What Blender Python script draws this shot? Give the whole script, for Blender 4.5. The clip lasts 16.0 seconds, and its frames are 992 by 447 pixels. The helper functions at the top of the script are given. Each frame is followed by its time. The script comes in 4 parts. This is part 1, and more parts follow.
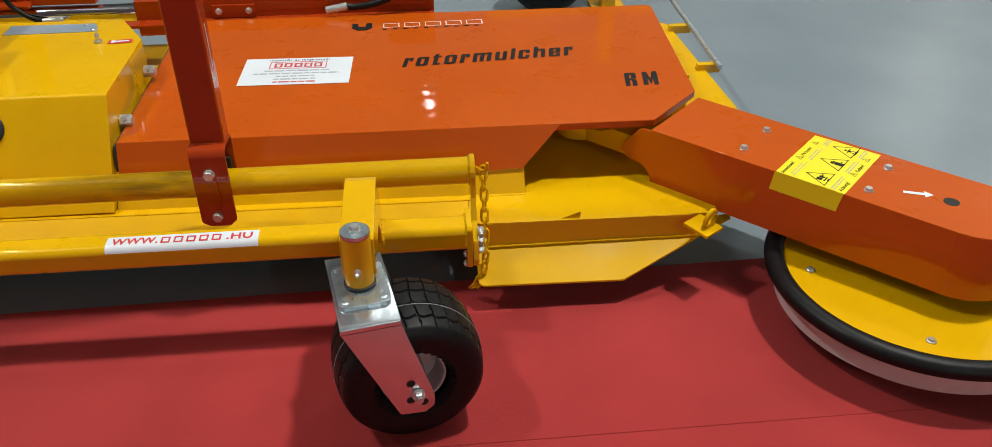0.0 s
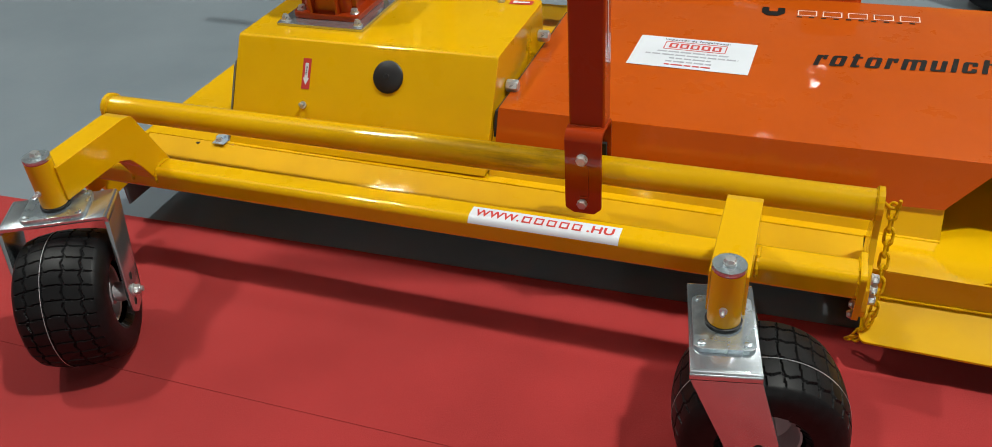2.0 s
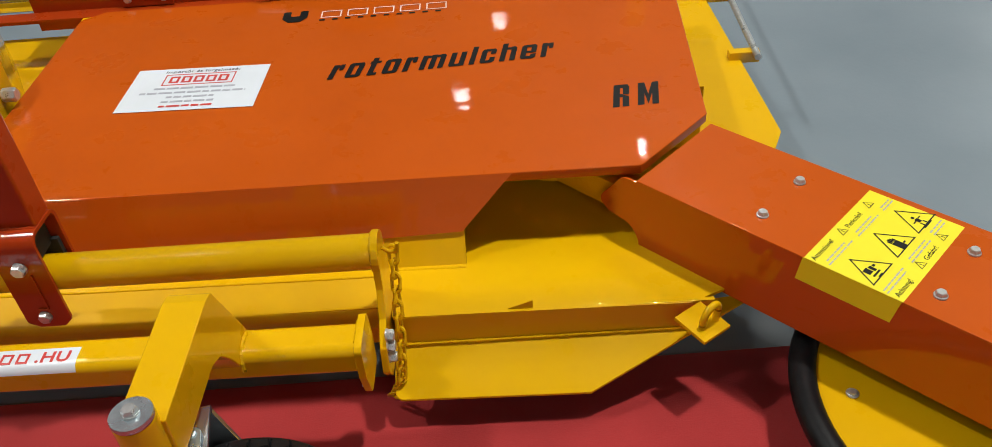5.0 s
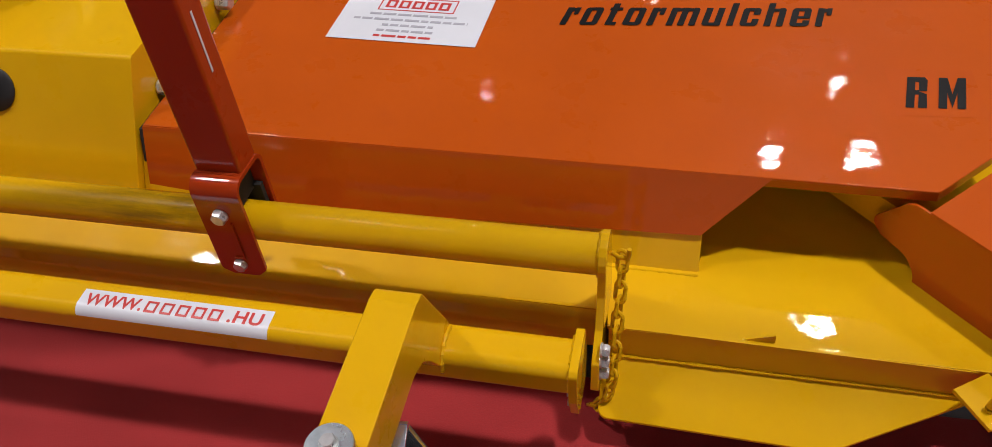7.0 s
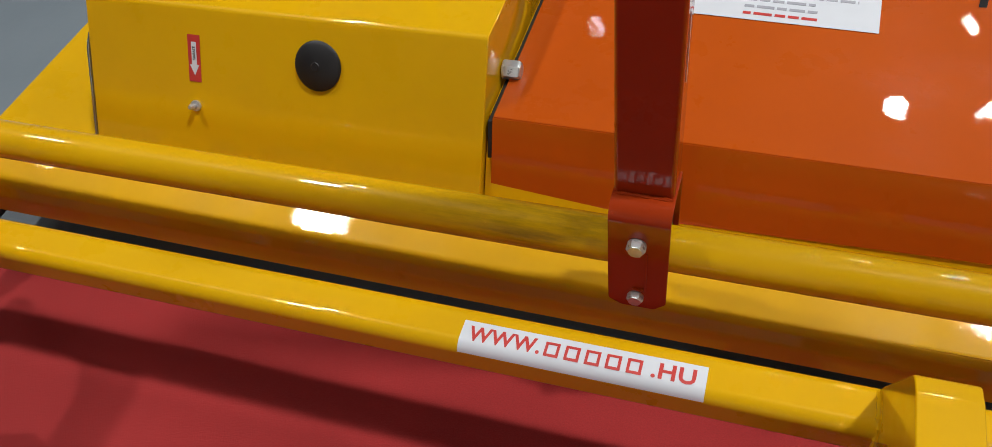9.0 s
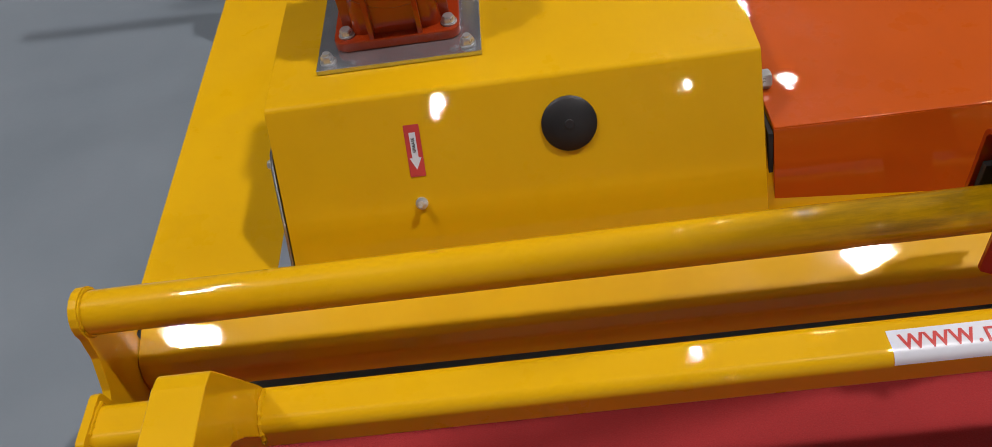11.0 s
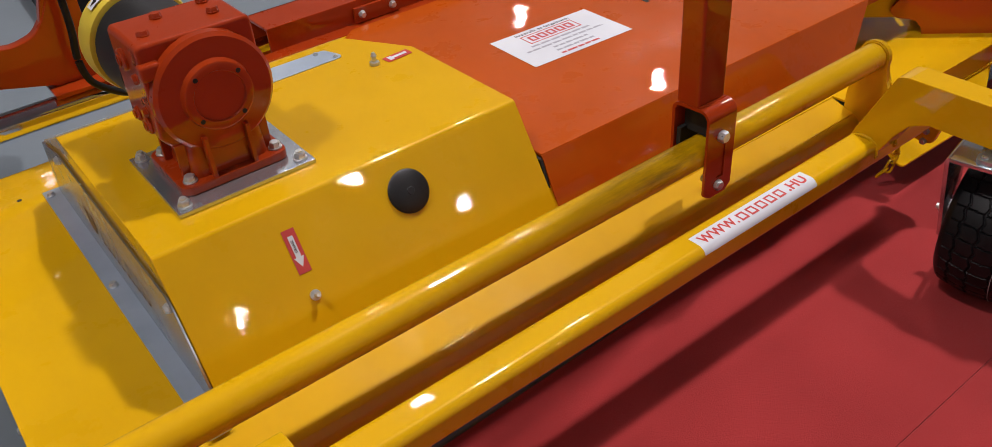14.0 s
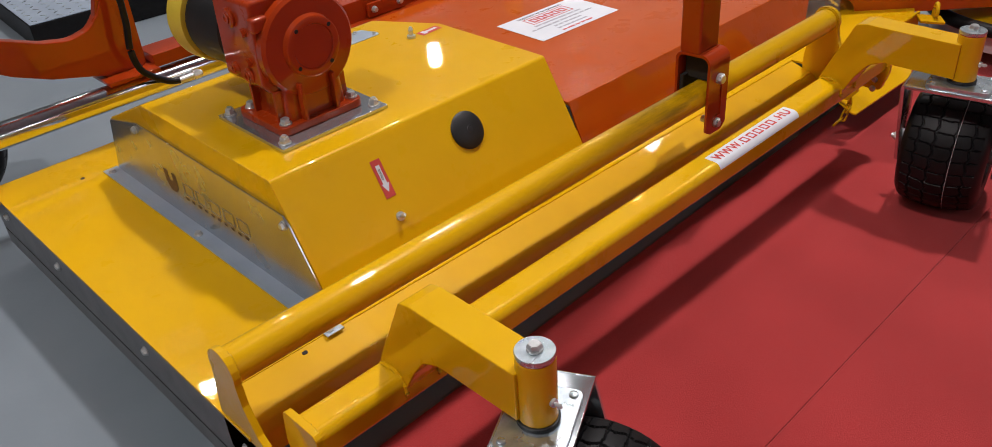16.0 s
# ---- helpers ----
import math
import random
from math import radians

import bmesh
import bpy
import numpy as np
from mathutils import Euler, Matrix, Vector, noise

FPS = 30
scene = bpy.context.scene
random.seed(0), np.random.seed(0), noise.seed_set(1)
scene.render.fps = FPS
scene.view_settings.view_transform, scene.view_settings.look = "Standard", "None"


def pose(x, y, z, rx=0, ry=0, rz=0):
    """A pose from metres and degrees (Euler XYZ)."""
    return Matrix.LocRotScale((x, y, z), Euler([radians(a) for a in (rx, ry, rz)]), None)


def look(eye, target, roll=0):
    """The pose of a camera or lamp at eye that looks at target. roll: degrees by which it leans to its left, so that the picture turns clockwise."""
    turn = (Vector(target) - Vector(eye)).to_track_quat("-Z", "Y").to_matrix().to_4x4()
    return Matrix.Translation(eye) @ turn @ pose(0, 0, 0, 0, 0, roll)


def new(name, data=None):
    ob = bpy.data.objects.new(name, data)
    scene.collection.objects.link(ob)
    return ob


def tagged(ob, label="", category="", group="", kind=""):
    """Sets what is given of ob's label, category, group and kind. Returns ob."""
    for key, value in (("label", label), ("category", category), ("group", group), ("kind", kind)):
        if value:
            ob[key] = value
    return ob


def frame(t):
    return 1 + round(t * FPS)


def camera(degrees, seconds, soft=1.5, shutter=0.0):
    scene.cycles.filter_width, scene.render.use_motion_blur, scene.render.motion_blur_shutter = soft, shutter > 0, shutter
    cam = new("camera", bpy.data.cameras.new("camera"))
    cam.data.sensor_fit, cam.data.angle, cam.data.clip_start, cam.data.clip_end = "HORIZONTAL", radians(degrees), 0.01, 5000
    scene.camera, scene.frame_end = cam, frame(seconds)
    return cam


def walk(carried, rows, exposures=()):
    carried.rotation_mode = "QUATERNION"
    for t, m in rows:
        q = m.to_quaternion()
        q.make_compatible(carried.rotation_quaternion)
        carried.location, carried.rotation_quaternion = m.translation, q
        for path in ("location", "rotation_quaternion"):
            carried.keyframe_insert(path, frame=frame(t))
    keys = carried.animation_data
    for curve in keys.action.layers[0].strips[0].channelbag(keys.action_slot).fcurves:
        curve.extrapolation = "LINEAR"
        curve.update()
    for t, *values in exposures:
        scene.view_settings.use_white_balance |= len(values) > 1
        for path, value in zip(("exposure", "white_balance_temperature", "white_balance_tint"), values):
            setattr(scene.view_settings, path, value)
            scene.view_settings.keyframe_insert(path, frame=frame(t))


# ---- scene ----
cam = camera(59.0, 16.0, soft=0.8)
PATH = [
    (0, (0.452, -1.633, 1.304), (0.604, 0.028, 0.201), -0.3),
    (0.5, (0.496, -1.477, 1.295), (0.248, 0.162, 0.177), -1.3),
    (1, (0.482, -1.414, 1.278), (-0.047, 0.156, 0.158), -2.6),
    (1.5, (0.424, -1.41, 1.276), (-0.222, 0.106, 0.142), -3.5),
    (2, (0.387, -1.434, 1.283), (-0.225, 0.082, 0.131), -4.4),
    (2.5, (0.394, -1.44, 1.307), (0.049, 0.144, 0.135), -2.5),
    (3, (0.431, -1.432, 1.298), (0.333, 0.174, 0.11), -2.8),
    (3.5, (0.579, -1.364, 1.297), (0.529, 0.23, 0.091), -5.1),
    (3.7, (0.646, -1.33, 1.292), (0.61, 0.26, 0.079), -5.0),
    (5.8, (0.808, -0.848, 1.237), (0.686, 0.643, -0.09), -5.0),
    (6, (0.814, -0.813, 1.244), (0.568, 0.647, -0.1), -6.4),
    (6.5, (0.792, -0.78, 1.23), (0.355, 0.607, -0.143), -7.3),
    (7, (0.644, -0.786, 1.239), (0.244, 0.571, -0.174), -6.3),
    (7.5, (0.513, -0.828, 1.236), (0.101, 0.527, -0.175), -7.1),
    (8, (0.412, -0.824, 1.221), (-0.035, 0.544, -0.168), -6.1),
    (8.5, (0.259, -0.733, 1.217), (-0.25, 0.528, -0.25), -8.0),
    (9, (0.113, -0.662, 1.212), (-0.415, 0.539, -0.298), -9.0),
    (9.5, (-0.124, -0.703, 1.21), (-0.616, 0.544, -0.274), -8.0),
    (9.7, (-0.194, -0.728, 1.212), (-0.662, 0.533, -0.268), -7.5),
    (11.8, (-0.708, -0.669, 1.187), (-0.444, 0.755, -0.193), -8.3),
    (12, (-0.725, -0.71, 1.194), (-0.361, 0.73, -0.145), -7.0),
    (12.5, (-0.76, -0.818, 1.228), (-0.332, 0.582, -0.135), -7.1),
    (13, (-0.882, -0.837, 1.238), (-0.339, 0.631, -0.008), -6.2),
    (13.5, (-1.021, -0.837, 1.232), (-0.271, 0.598, 0.058), -5.9),
    (14, (-1.131, -0.867, 1.205), (-0.191, 0.459, 0.04), -4.8),
    (14.5, (-1.249, -0.91, 1.182), (-0.232, 0.355, 0.014), -3.6),
    (15, (-1.412, -0.86, 1.191), (-0.32, 0.375, 0.06), -4.5),
    (15.5, (-1.495, -0.867, 1.193), (-0.361, 0.357, 0.092), -4.5),
    (16, (-1.54, -0.948, 1.169), (-0.409, 0.299, 0.089), -4.4),
]
EXPOSURES = [(0, 0.15, 6350, 2), (3.7, 0.11, 6350, 2), (5.9, -0.10, 6400, 12), (6.5, -0.22, 6450, 18), (9.7, -0.22, 6250, 7), (11.8, -0.25, 6450, 20), (16, -0.05, 6450, 16)]
walk(cam, [(t, look(eye, target, roll)) for t, eye, target, roll in PATH], EXPOSURES)

# ---- world and lamps ----
world = bpy.data.worlds.new("hall_air")
scene.world = world
world.use_nodes = True
world.node_tree.nodes["Background"].inputs[0].default_value = (0.75, 0.85, 1.0, 1)
world.node_tree.nodes["Background"].inputs[1].default_value = 0.02

HALL_X0, HALL_X1, HALL_Y0, HALL_Y1, HALL_H = -14.0, 15.0, -24.0, 18.0, 8.4
FLOOR_Z = 0.028
# places, watts and widths of the hall lamps
# (4.3, 3.6) and (8.5, 2.0) are added fill that brightens the back-right floor
LAMPS = [(-4.3, 0.25, 285, 0.4), (-4.1, 2.4, 50, 0.3), (2.7, 0.5, 460, 0.34), (-8.0, 0.55, 60, 0.4), (7.6, 0.55, 45, 0.4),
         (-2.5, 10.3, 1, 0.08), (0.9, 5.0, 12, 0.14), (4.3, 3.6, 85, 0.36),
         (1.9, 9.3, 42, 0.22), (3.1, 9.4, 42, 0.22), (2.9, 11.2, 8, 0.08), (2.6, 6.6, 45, 0.3),
         (-0.2, 13.5, 2, 0.2), (0.6, 16.4, 2, 0.2),
         (11.6, 15.3, 90, 0.16), (10.3, 8.3, 80, 0.2), (11.3, 10.4, 110, 0.18), (-10.5, 3.0, 60, 0.3), (8.5, 2.0, 30, 0.22),
         (5.5, -13.9, 240, 0.13), (9.4, -17.8, 150, 0.15), (3.0, -18.2, 130, 0.13), (-2.9, -17.5, 120, 0.12), (-4.7, -13.7, 60, 0.12)]


# ---- materials ----
def mat(name):
    m = bpy.data.materials.new(name)
    m.use_nodes = True
    nt = m.node_tree
    return m, nt, nt.nodes["Principled BSDF"]


def node(nt, kind, **inputs):
    n = nt.nodes.new(kind)
    for key, value in inputs.items():
        n.inputs[key.replace("_", " ")].default_value = value
    return n


def coords(nt, scale):
    tc = nt.nodes.new("ShaderNodeTexCoord")
    mp = nt.nodes.new("ShaderNodeMapping")
    mp.inputs["Scale"].default_value = (scale, scale, scale)
    nt.links.new(tc.outputs["Object"], mp.inputs["Vector"])
    return mp.outputs["Vector"]


def ramp(nt, fac, stops):
    r = nt.nodes.new("ShaderNodeValToRGB")
    el = r.color_ramp.elements
    el[0].position, el[0].color = stops[0][0], (*stops[0][1], 1)
    el[1].position, el[1].color = stops[-1][0], (*stops[-1][1], 1)
    for p, c in stops[1:-1]:
        e = el.new(p)
        e.color = (*c, 1)
    nt.links.new(fac, r.inputs["Fac"])
    return r.outputs["Color"]


def noisy(nt, vec, scale, detail=4.0, rough=0.55):
    n = node(nt, "ShaderNodeTexNoise", Scale=scale, Detail=detail, Roughness=rough)
    nt.links.new(vec, n.inputs["Vector"])
    return n.outputs["Fac"]


def bump(nt, bsdf, height, strength, distance):
    b = node(nt, "ShaderNodeBump", Strength=strength, Distance=distance)
    nt.links.new(height, b.inputs["Height"])
    nt.links.new(b.outputs["Normal"], bsdf.inputs["Normal"])
    return b


def paint(name, dark, light, rough=0.30, peel=0.025, coat=1.0):
    """Gloss machine paint: slight unevenness of colour, orange peel, smears in the gloss."""
    m, nt, b = mat(name)
    v = coords(nt, 1.0)
    c = ramp(nt, noisy(nt, v, 3.0, 5.0), [(0.3, dark), (0.7, light)])
    nt.links.new(c, b.inputs["Base Color"])
    smear = nt.nodes.new("ShaderNodeMapRange")
    smear.inputs["From Min"].default_value, smear.inputs["From Max"].default_value = 0.35, 0.75
    smear.inputs["To Min"].default_value, smear.inputs["To Max"].default_value = rough * 0.8, rough * 1.7
    nt.links.new(noisy(nt, v, 9.0, 6.0, 0.65), smear.inputs["Value"])
    nt.links.new(smear.outputs["Result"], b.inputs["Roughness"])
    b.inputs["Specular IOR Level"].default_value = 0.07
    b.inputs["Coat Weight"].default_value = coat
    b.inputs["Coat Roughness"].default_value = 0.008
    low = noisy(nt, v, 7.0, 2.0)
    b1 = bump(nt, b, low, 0.07, 0.012)
    b2 = node(nt, "ShaderNodeBump", Strength=peel, Distance=0.001)
    nt.links.new(noisy(nt, v, 260.0, 2.0), b2.inputs["Height"])
    b3 = node(nt, "ShaderNodeBump", Strength=0.075, Distance=0.0025)
    nt.links.new(noisy(nt, v, 24.0, 2.0, 0.45), b3.inputs["Height"])
    nt.links.new(b1.outputs["Normal"], b3.inputs["Normal"])
    nt.links.new(b3.outputs["Normal"], b2.inputs["Normal"])
    nt.links.new(b2.outputs["Normal"], b.inputs["Normal"])
    nt.links.new(b2.outputs["Normal"], b.inputs["Coat Normal"])
    return m


def metal(name, dark, light, rough, grain=30.0, metallic=0.7):
    m, nt, b = mat(name)
    v = coords(nt, 1.0)
    nt.links.new(ramp(nt, noisy(nt, v, grain, 6.0), [(0.3, dark), (0.7, light)]), b.inputs["Base Color"])
    b.inputs["Metallic"].default_value = metallic
    mr = nt.nodes.new("ShaderNodeMapRange")
    mr.inputs["To Min"].default_value, mr.inputs["To Max"].default_value = rough * 0.7, rough * 1.4
    nt.links.new(noisy(nt, v, 14.0, 5.0), mr.inputs["Value"])
    nt.links.new(mr.outputs["Result"], b.inputs["Roughness"])
    bump(nt, b, noisy(nt, v, 300.0, 2.0), 0.015, 0.001)
    return m


def plain(name, dark, light, rough, grain=40.0, strength=0.2, distance=0.001, spec=0.5):
    m, nt, b = mat(name)
    v = coords(nt, 1.0)
    nt.links.new(ramp(nt, noisy(nt, v, grain, 6.0), [(0.3, dark), (0.7, light)]), b.inputs["Base Color"])
    b.inputs["Roughness"].default_value = rough
    b.inputs["Specular IOR Level"].default_value = spec
    bump(nt, b, noisy(nt, v, grain * 5, 3.0), strength, distance)
    return m


def smeared_paint(name):
    """The yellow paint with old grease rubbed along one stretch of the bar."""
    m = paint(name, (0.68, 0.375, 0.001), (0.75, 0.425, 0.0015))
    nt = m.node_tree
    b = nt.nodes["Principled BSDF"]
    tc = nt.nodes.new("ShaderNodeTexCoord")
    sep = nt.nodes.new("ShaderNodeSeparateXYZ")
    nt.links.new(tc.outputs["Object"], sep.inputs["Vector"])
    band = nt.nodes.new("ShaderNodeValToRGB")
    el = band.color_ramp.elements
    el[0].position, el[0].color = 0.0, (0, 0, 0, 1)
    el[1].position, el[1].color = 1.0, (0, 0, 0, 1)
    for p, c in ((0.25, 0.15), (0.62, 0.8), (0.88, 1.0), (0.97, 0.2)):
        e = el.new(p)
        e.color = (c, c, c, 1)
    mr = nt.nodes.new("ShaderNodeMapRange")
    mr.inputs["From Min"].default_value, mr.inputs["From Max"].default_value = -0.46, 0.0
    nt.links.new(sep.outputs["X"], mr.inputs["Value"])
    nt.links.new(mr.outputs["Result"], band.inputs["Fac"])
    mp = nt.nodes.new("ShaderNodeMapping")
    mp.inputs["Scale"].default_value = (9, 60, 60)
    nt.links.new(tc.outputs["Object"], mp.inputs["Vector"])
    spots = ramp(nt, noisy(nt, mp.outputs["Vector"], 1.0, 5.0, 0.65), [(0.42, (0, 0, 0)), (0.72, (0.75, 0.75, 0.75))])
    mul = nt.nodes.new("ShaderNodeMix")
    mul.data_type, mul.blend_type = "RGBA", "MULTIPLY"
    mul.inputs["Factor"].default_value = 1.0
    nt.links.new(band.outputs["Color"], mul.inputs["A"])
    nt.links.new(spots, mul.inputs["B"])
    old = b.inputs["Base Color"].links[0].from_socket
    mix = nt.nodes.new("ShaderNodeMix")
    mix.data_type = "RGBA"
    nt.links.new(mul.outputs["Result"], mix.inputs["Factor"])
    nt.links.new(old, mix.inputs["A"])
    mix.inputs["B"].default_value = (0.11, 0.055, 0.006, 1)
    nt.links.new(mix.outputs["Result"], b.inputs["Base Color"])
    return m


YELLOW_SMEARED = smeared_paint("yellow_paint_with_grease")
YELLOW_WORN = paint("yellow_paint_rubbed", (0.60, 0.325, 0.004), (0.75, 0.425, 0.0015), 0.34, 0.04, 1.0)
YELLOW = paint("yellow_gloss_paint", (0.68, 0.375, 0.001), (0.75, 0.425, 0.0015))
ORANGE = paint("orange_gloss_paint", (0.46, 0.074, 0.003), (0.52, 0.087, 0.004))
RED_OXIDE = paint("red_orange_gloss_paint", (0.34, 0.034, 0.004), (0.40, 0.043, 0.005))
ZINC = metal("bright_zinc_plate", (0.42, 0.50, 0.55), (0.66, 0.74, 0.78), 0.27, 55.0, 0.85)
PLATE = metal("polished_zinc_plate", (0.50, 0.54, 0.58), (0.60, 0.64, 0.68), 0.2, 30.0, 0.85)
FORK_ZINC = metal("smooth_zinc_plate", (0.56, 0.62, 0.66), (0.66, 0.72, 0.76), 0.20, 30.0, 0.92)
GALV = metal("galvanised_sheet", (0.44, 0.54, 0.66), (0.54, 0.64, 0.76), 0.34, 12.0, 0.6)
PANEL = metal("bare_zinc_panel", (0.44, 0.46, 0.48), (0.56, 0.58, 0.60), 0.24, 9.0, 0.9)
CHROME = metal("polished_rod", (0.66, 0.68, 0.72), (0.78, 0.80, 0.83), 0.10, 30.0, 1.0)
BOLT = metal("zinc_bolt", (0.52, 0.54, 0.54), (0.72, 0.74, 0.74), 0.28, 80.0)
PINK_PVC = plain("white_plastic_skirt", (0.50, 0.46, 0.47), (0.58, 0.54, 0.55), 0.35)
RUBBER = plain("tyre_rubber", (0.004, 0.004, 0.0045), (0.009, 0.009, 0.010), 0.45, 60.0, 0.25, 0.001, 0.22)
BLACK = plain("black_plastic", (0.006, 0.006, 0.007), (0.012, 0.012, 0.013), 0.5, 30.0, 0.1)
GREY_STEEL = plain("grey_side_plate", (0.10, 0.107, 0.115), (0.15, 0.158, 0.165), 0.5, 20.0)
RIM = plain("pale_grey_rim", (0.42, 0.40, 0.42), (0.52, 0.50, 0.52), 0.4, 20.0)
WHITE = plain("white_sticker", (0.64, 0.67, 0.72), (0.70, 0.73, 0.78), 0.35, 8.0, 0.03)
INK_RED = plain("red_print", (0.50, 0.035, 0.03), (0.58, 0.05, 0.04), 0.4, 20.0, 0.02)
INK_BLACK = plain("black_print", (0.006, 0.006, 0.006), (0.010, 0.010, 0.010), 0.45, 20.0, 0.02, 0.001, 0.2)
INK_GREY = plain("grey_print", (0.34, 0.35, 0.40), (0.40, 0.41, 0.46), 0.4, 20.0, 0.02)
INK_WHITE = plain("pale_outline_print", (0.75, 0.55, 0.50), (0.82, 0.62, 0.56), 0.4, 20.0, 0.02)
WARN_YELLOW = plain("warning_yellow", (0.78, 0.66, 0.01), (0.84, 0.72, 0.015), 0.35, 8.0, 0.02)
# near-black that paints the shade inside gaps, holes and folds
SHADE_BLACK = plain("gap_shade_black", (0.010, 0.009, 0.008), (0.02, 0.018, 0.016), 0.8)
CUP_YELLOW = plain("yellow_plastic_guard", (0.62, 0.46, 0.03), (0.70, 0.53, 0.05), 0.4, 20.0)
CEIL = plain("hall_ceiling", (0.36, 0.36, 0.36), (0.44, 0.44, 0.44), 0.8, 1.0)
WALLP = plain("hall_wall", (0.40, 0.40, 0.39), (0.48, 0.48, 0.47), 0.8, 1.0)


def floor_material():
    m, nt, b = mat("grey_hall_floor")
    v = coords(nt, 1.0)
    nt.links.new(ramp(nt, noisy(nt, v, 2.2, 7.0), [(0.3, (0.165, 0.20, 0.228)), (0.7, (0.205, 0.242, 0.272))]), b.inputs["Base Color"])
    b.inputs["Roughness"].default_value = 0.3
    bump(nt, b, noisy(nt, v, 90.0, 4.0), 0.10, 0.002)
    return m


def carpet_material():
    m, nt, b = mat("red_felt_carpet")
    v = coords(nt, 1.0)
    mix = nt.nodes.new("ShaderNodeMix")
    mix.data_type = "RGBA"
    mix.blend_type = "MULTIPLY"
    mix.inputs["Factor"].default_value = 0.55
    nt.links.new(ramp(nt, noisy(nt, v, 3.0, 5.0, 0.6), [(0.25, (0.33, 0.024, 0.024)), (0.75, (0.44, 0.034, 0.034))]), mix.inputs["A"])
    nt.links.new(ramp(nt, noisy(nt, v, 420.0, 3.0), [(0.3, (0.62, 0.62, 0.62)), (0.7, (1.0, 1.0, 1.0))]), mix.inputs["B"])
    nt.links.new(mix.outputs["Result"], b.inputs["Base Color"])
    b.inputs["Roughness"].default_value = 0.9
    b.inputs["Specular IOR Level"].default_value = 0.25
    b.inputs["Sheen Weight"].default_value = 0.12
    b.inputs["Sheen Roughness"].default_value = 0.5
    bump(nt, b, noisy(nt, v, 500.0, 4.0, 0.7), 0.5, 0.003)
    return m


FLOOR, CARPET = floor_material(), carpet_material()


def lamp_material():
    m, nt, b = mat("lamp_glass")
    b.inputs["Base Color"].default_value = (0.9, 0.9, 0.9, 1)
    b.inputs["Emission Color"].default_value = (1.0, 0.97, 0.92, 1)
    b.inputs["Emission Strength"].default_value = 6.0
    return m


LAMP_GLASS = lamp_material()


# ---- mesh helpers ----
def mesh_of(name, bm, material, smooth=True):
    bmesh.ops.recalc_face_normals(bm, faces=bm.faces)
    me = bpy.data.meshes.new(name)
    bm.to_mesh(me)
    bm.free()
    me.materials.append(material)
    if smooth:
        me.shade_smooth()
        me.set_sharp_from_angle(angle=radians(38))
    return me


def part(name, bm, material, parent, label="", m=None, smooth=True):
    """One mesh object under a thing or a part; m is its pose in the parent's space."""
    ob = new(name, mesh_of(name, bm, material, smooth))
    ob.parent = parent
    if m is not None:
        ob.matrix_basis = m
    if smooth:
        wn = ob.modifiers.new("even_shading", "WEIGHTED_NORMAL")
        wn.keep_sharp, wn.weight = True, 90
    if label:
        tagged(ob, label)
    return ob


def thing(name, label, category, m=None, group="", kind=""):
    ob = new(name)
    ob.empty_display_size = 0.1
    if m is not None:
        ob.matrix_basis = m
    return tagged(ob, label, category, group, kind)


def bevelled(bm, width, segments=2, angle=30):
    es = [e for e in bm.edges if len(e.link_faces) == 2 and e.calc_face_angle(0) > radians(angle)]
    if width > 0 and es:
        bmesh.ops.bevel(bm, geom=es, offset=width, segments=segments, profile=0.5, affect="EDGES", clamp_overlap=True)
    return bm


def box(x0, x1, y0, y1, z0, z1, bev=0.003, seg=2):
    bm = bmesh.new()
    bmesh.ops.create_cube(bm, size=1.0)
    for v in bm.verts:
        v.co = Vector(((x0 + x1) / 2 + v.co.x * (x1 - x0), (y0 + y1) / 2 + v.co.y * (y1 - y0), (z0 + z1) / 2 + v.co.z * (z1 - z0)))
    return bevelled(bm, bev, seg)


def prism(points, axis, a, b, bev=0.002, seg=2):
    """A profile swept straight along an axis from a to b. Points are the two other coordinates in order xyz."""
    bm = bmesh.new()
    n = "xyz".index(axis)

    def put(p, t):
        c = list(p)
        c.insert(n, t)
        return bm.verts.new(c)

    lo, hi = [put(p, a) for p in points], [put(p, b) for p in points]
    bm.faces.new(lo)
    bm.faces.new(hi)
    for i in range(len(points)):
        j = (i + 1) % len(points)
        bm.faces.new((lo[i], lo[j], hi[j], hi[i]))
    bmesh.ops.recalc_face_normals(bm, faces=bm.faces)
    return bevelled(bm, bev, seg)


def rounded(points, radii, n=5):
    """Rounds the corners of a closed outline."""
    out = []
    k = len(points)
    for i in range(k):
        p, a, b = Vector(points[i]), Vector(points[i - 1]), Vector(points[(i + 1) % k])
        r = radii[i] if isinstance(radii, (list, tuple)) else radii
        if r <= 0:
            out.append(tuple(p))
            continue
        u, v = (a - p).normalized(), (b - p).normalized()
        half = u.angle(v) / 2
        d = min(r / math.tan(half), (a - p).length * 0.49, (b - p).length * 0.49)
        r = d * math.tan(half)
        c = p + (u + v).normalized() * (r / math.sin(half))
        s, e = p + u * d - c, p + v * d - c
        for q in range(n + 1):
            w = s.lerp(e, q / n)
            out.append(tuple(c + w.normalized() * r))
    return out


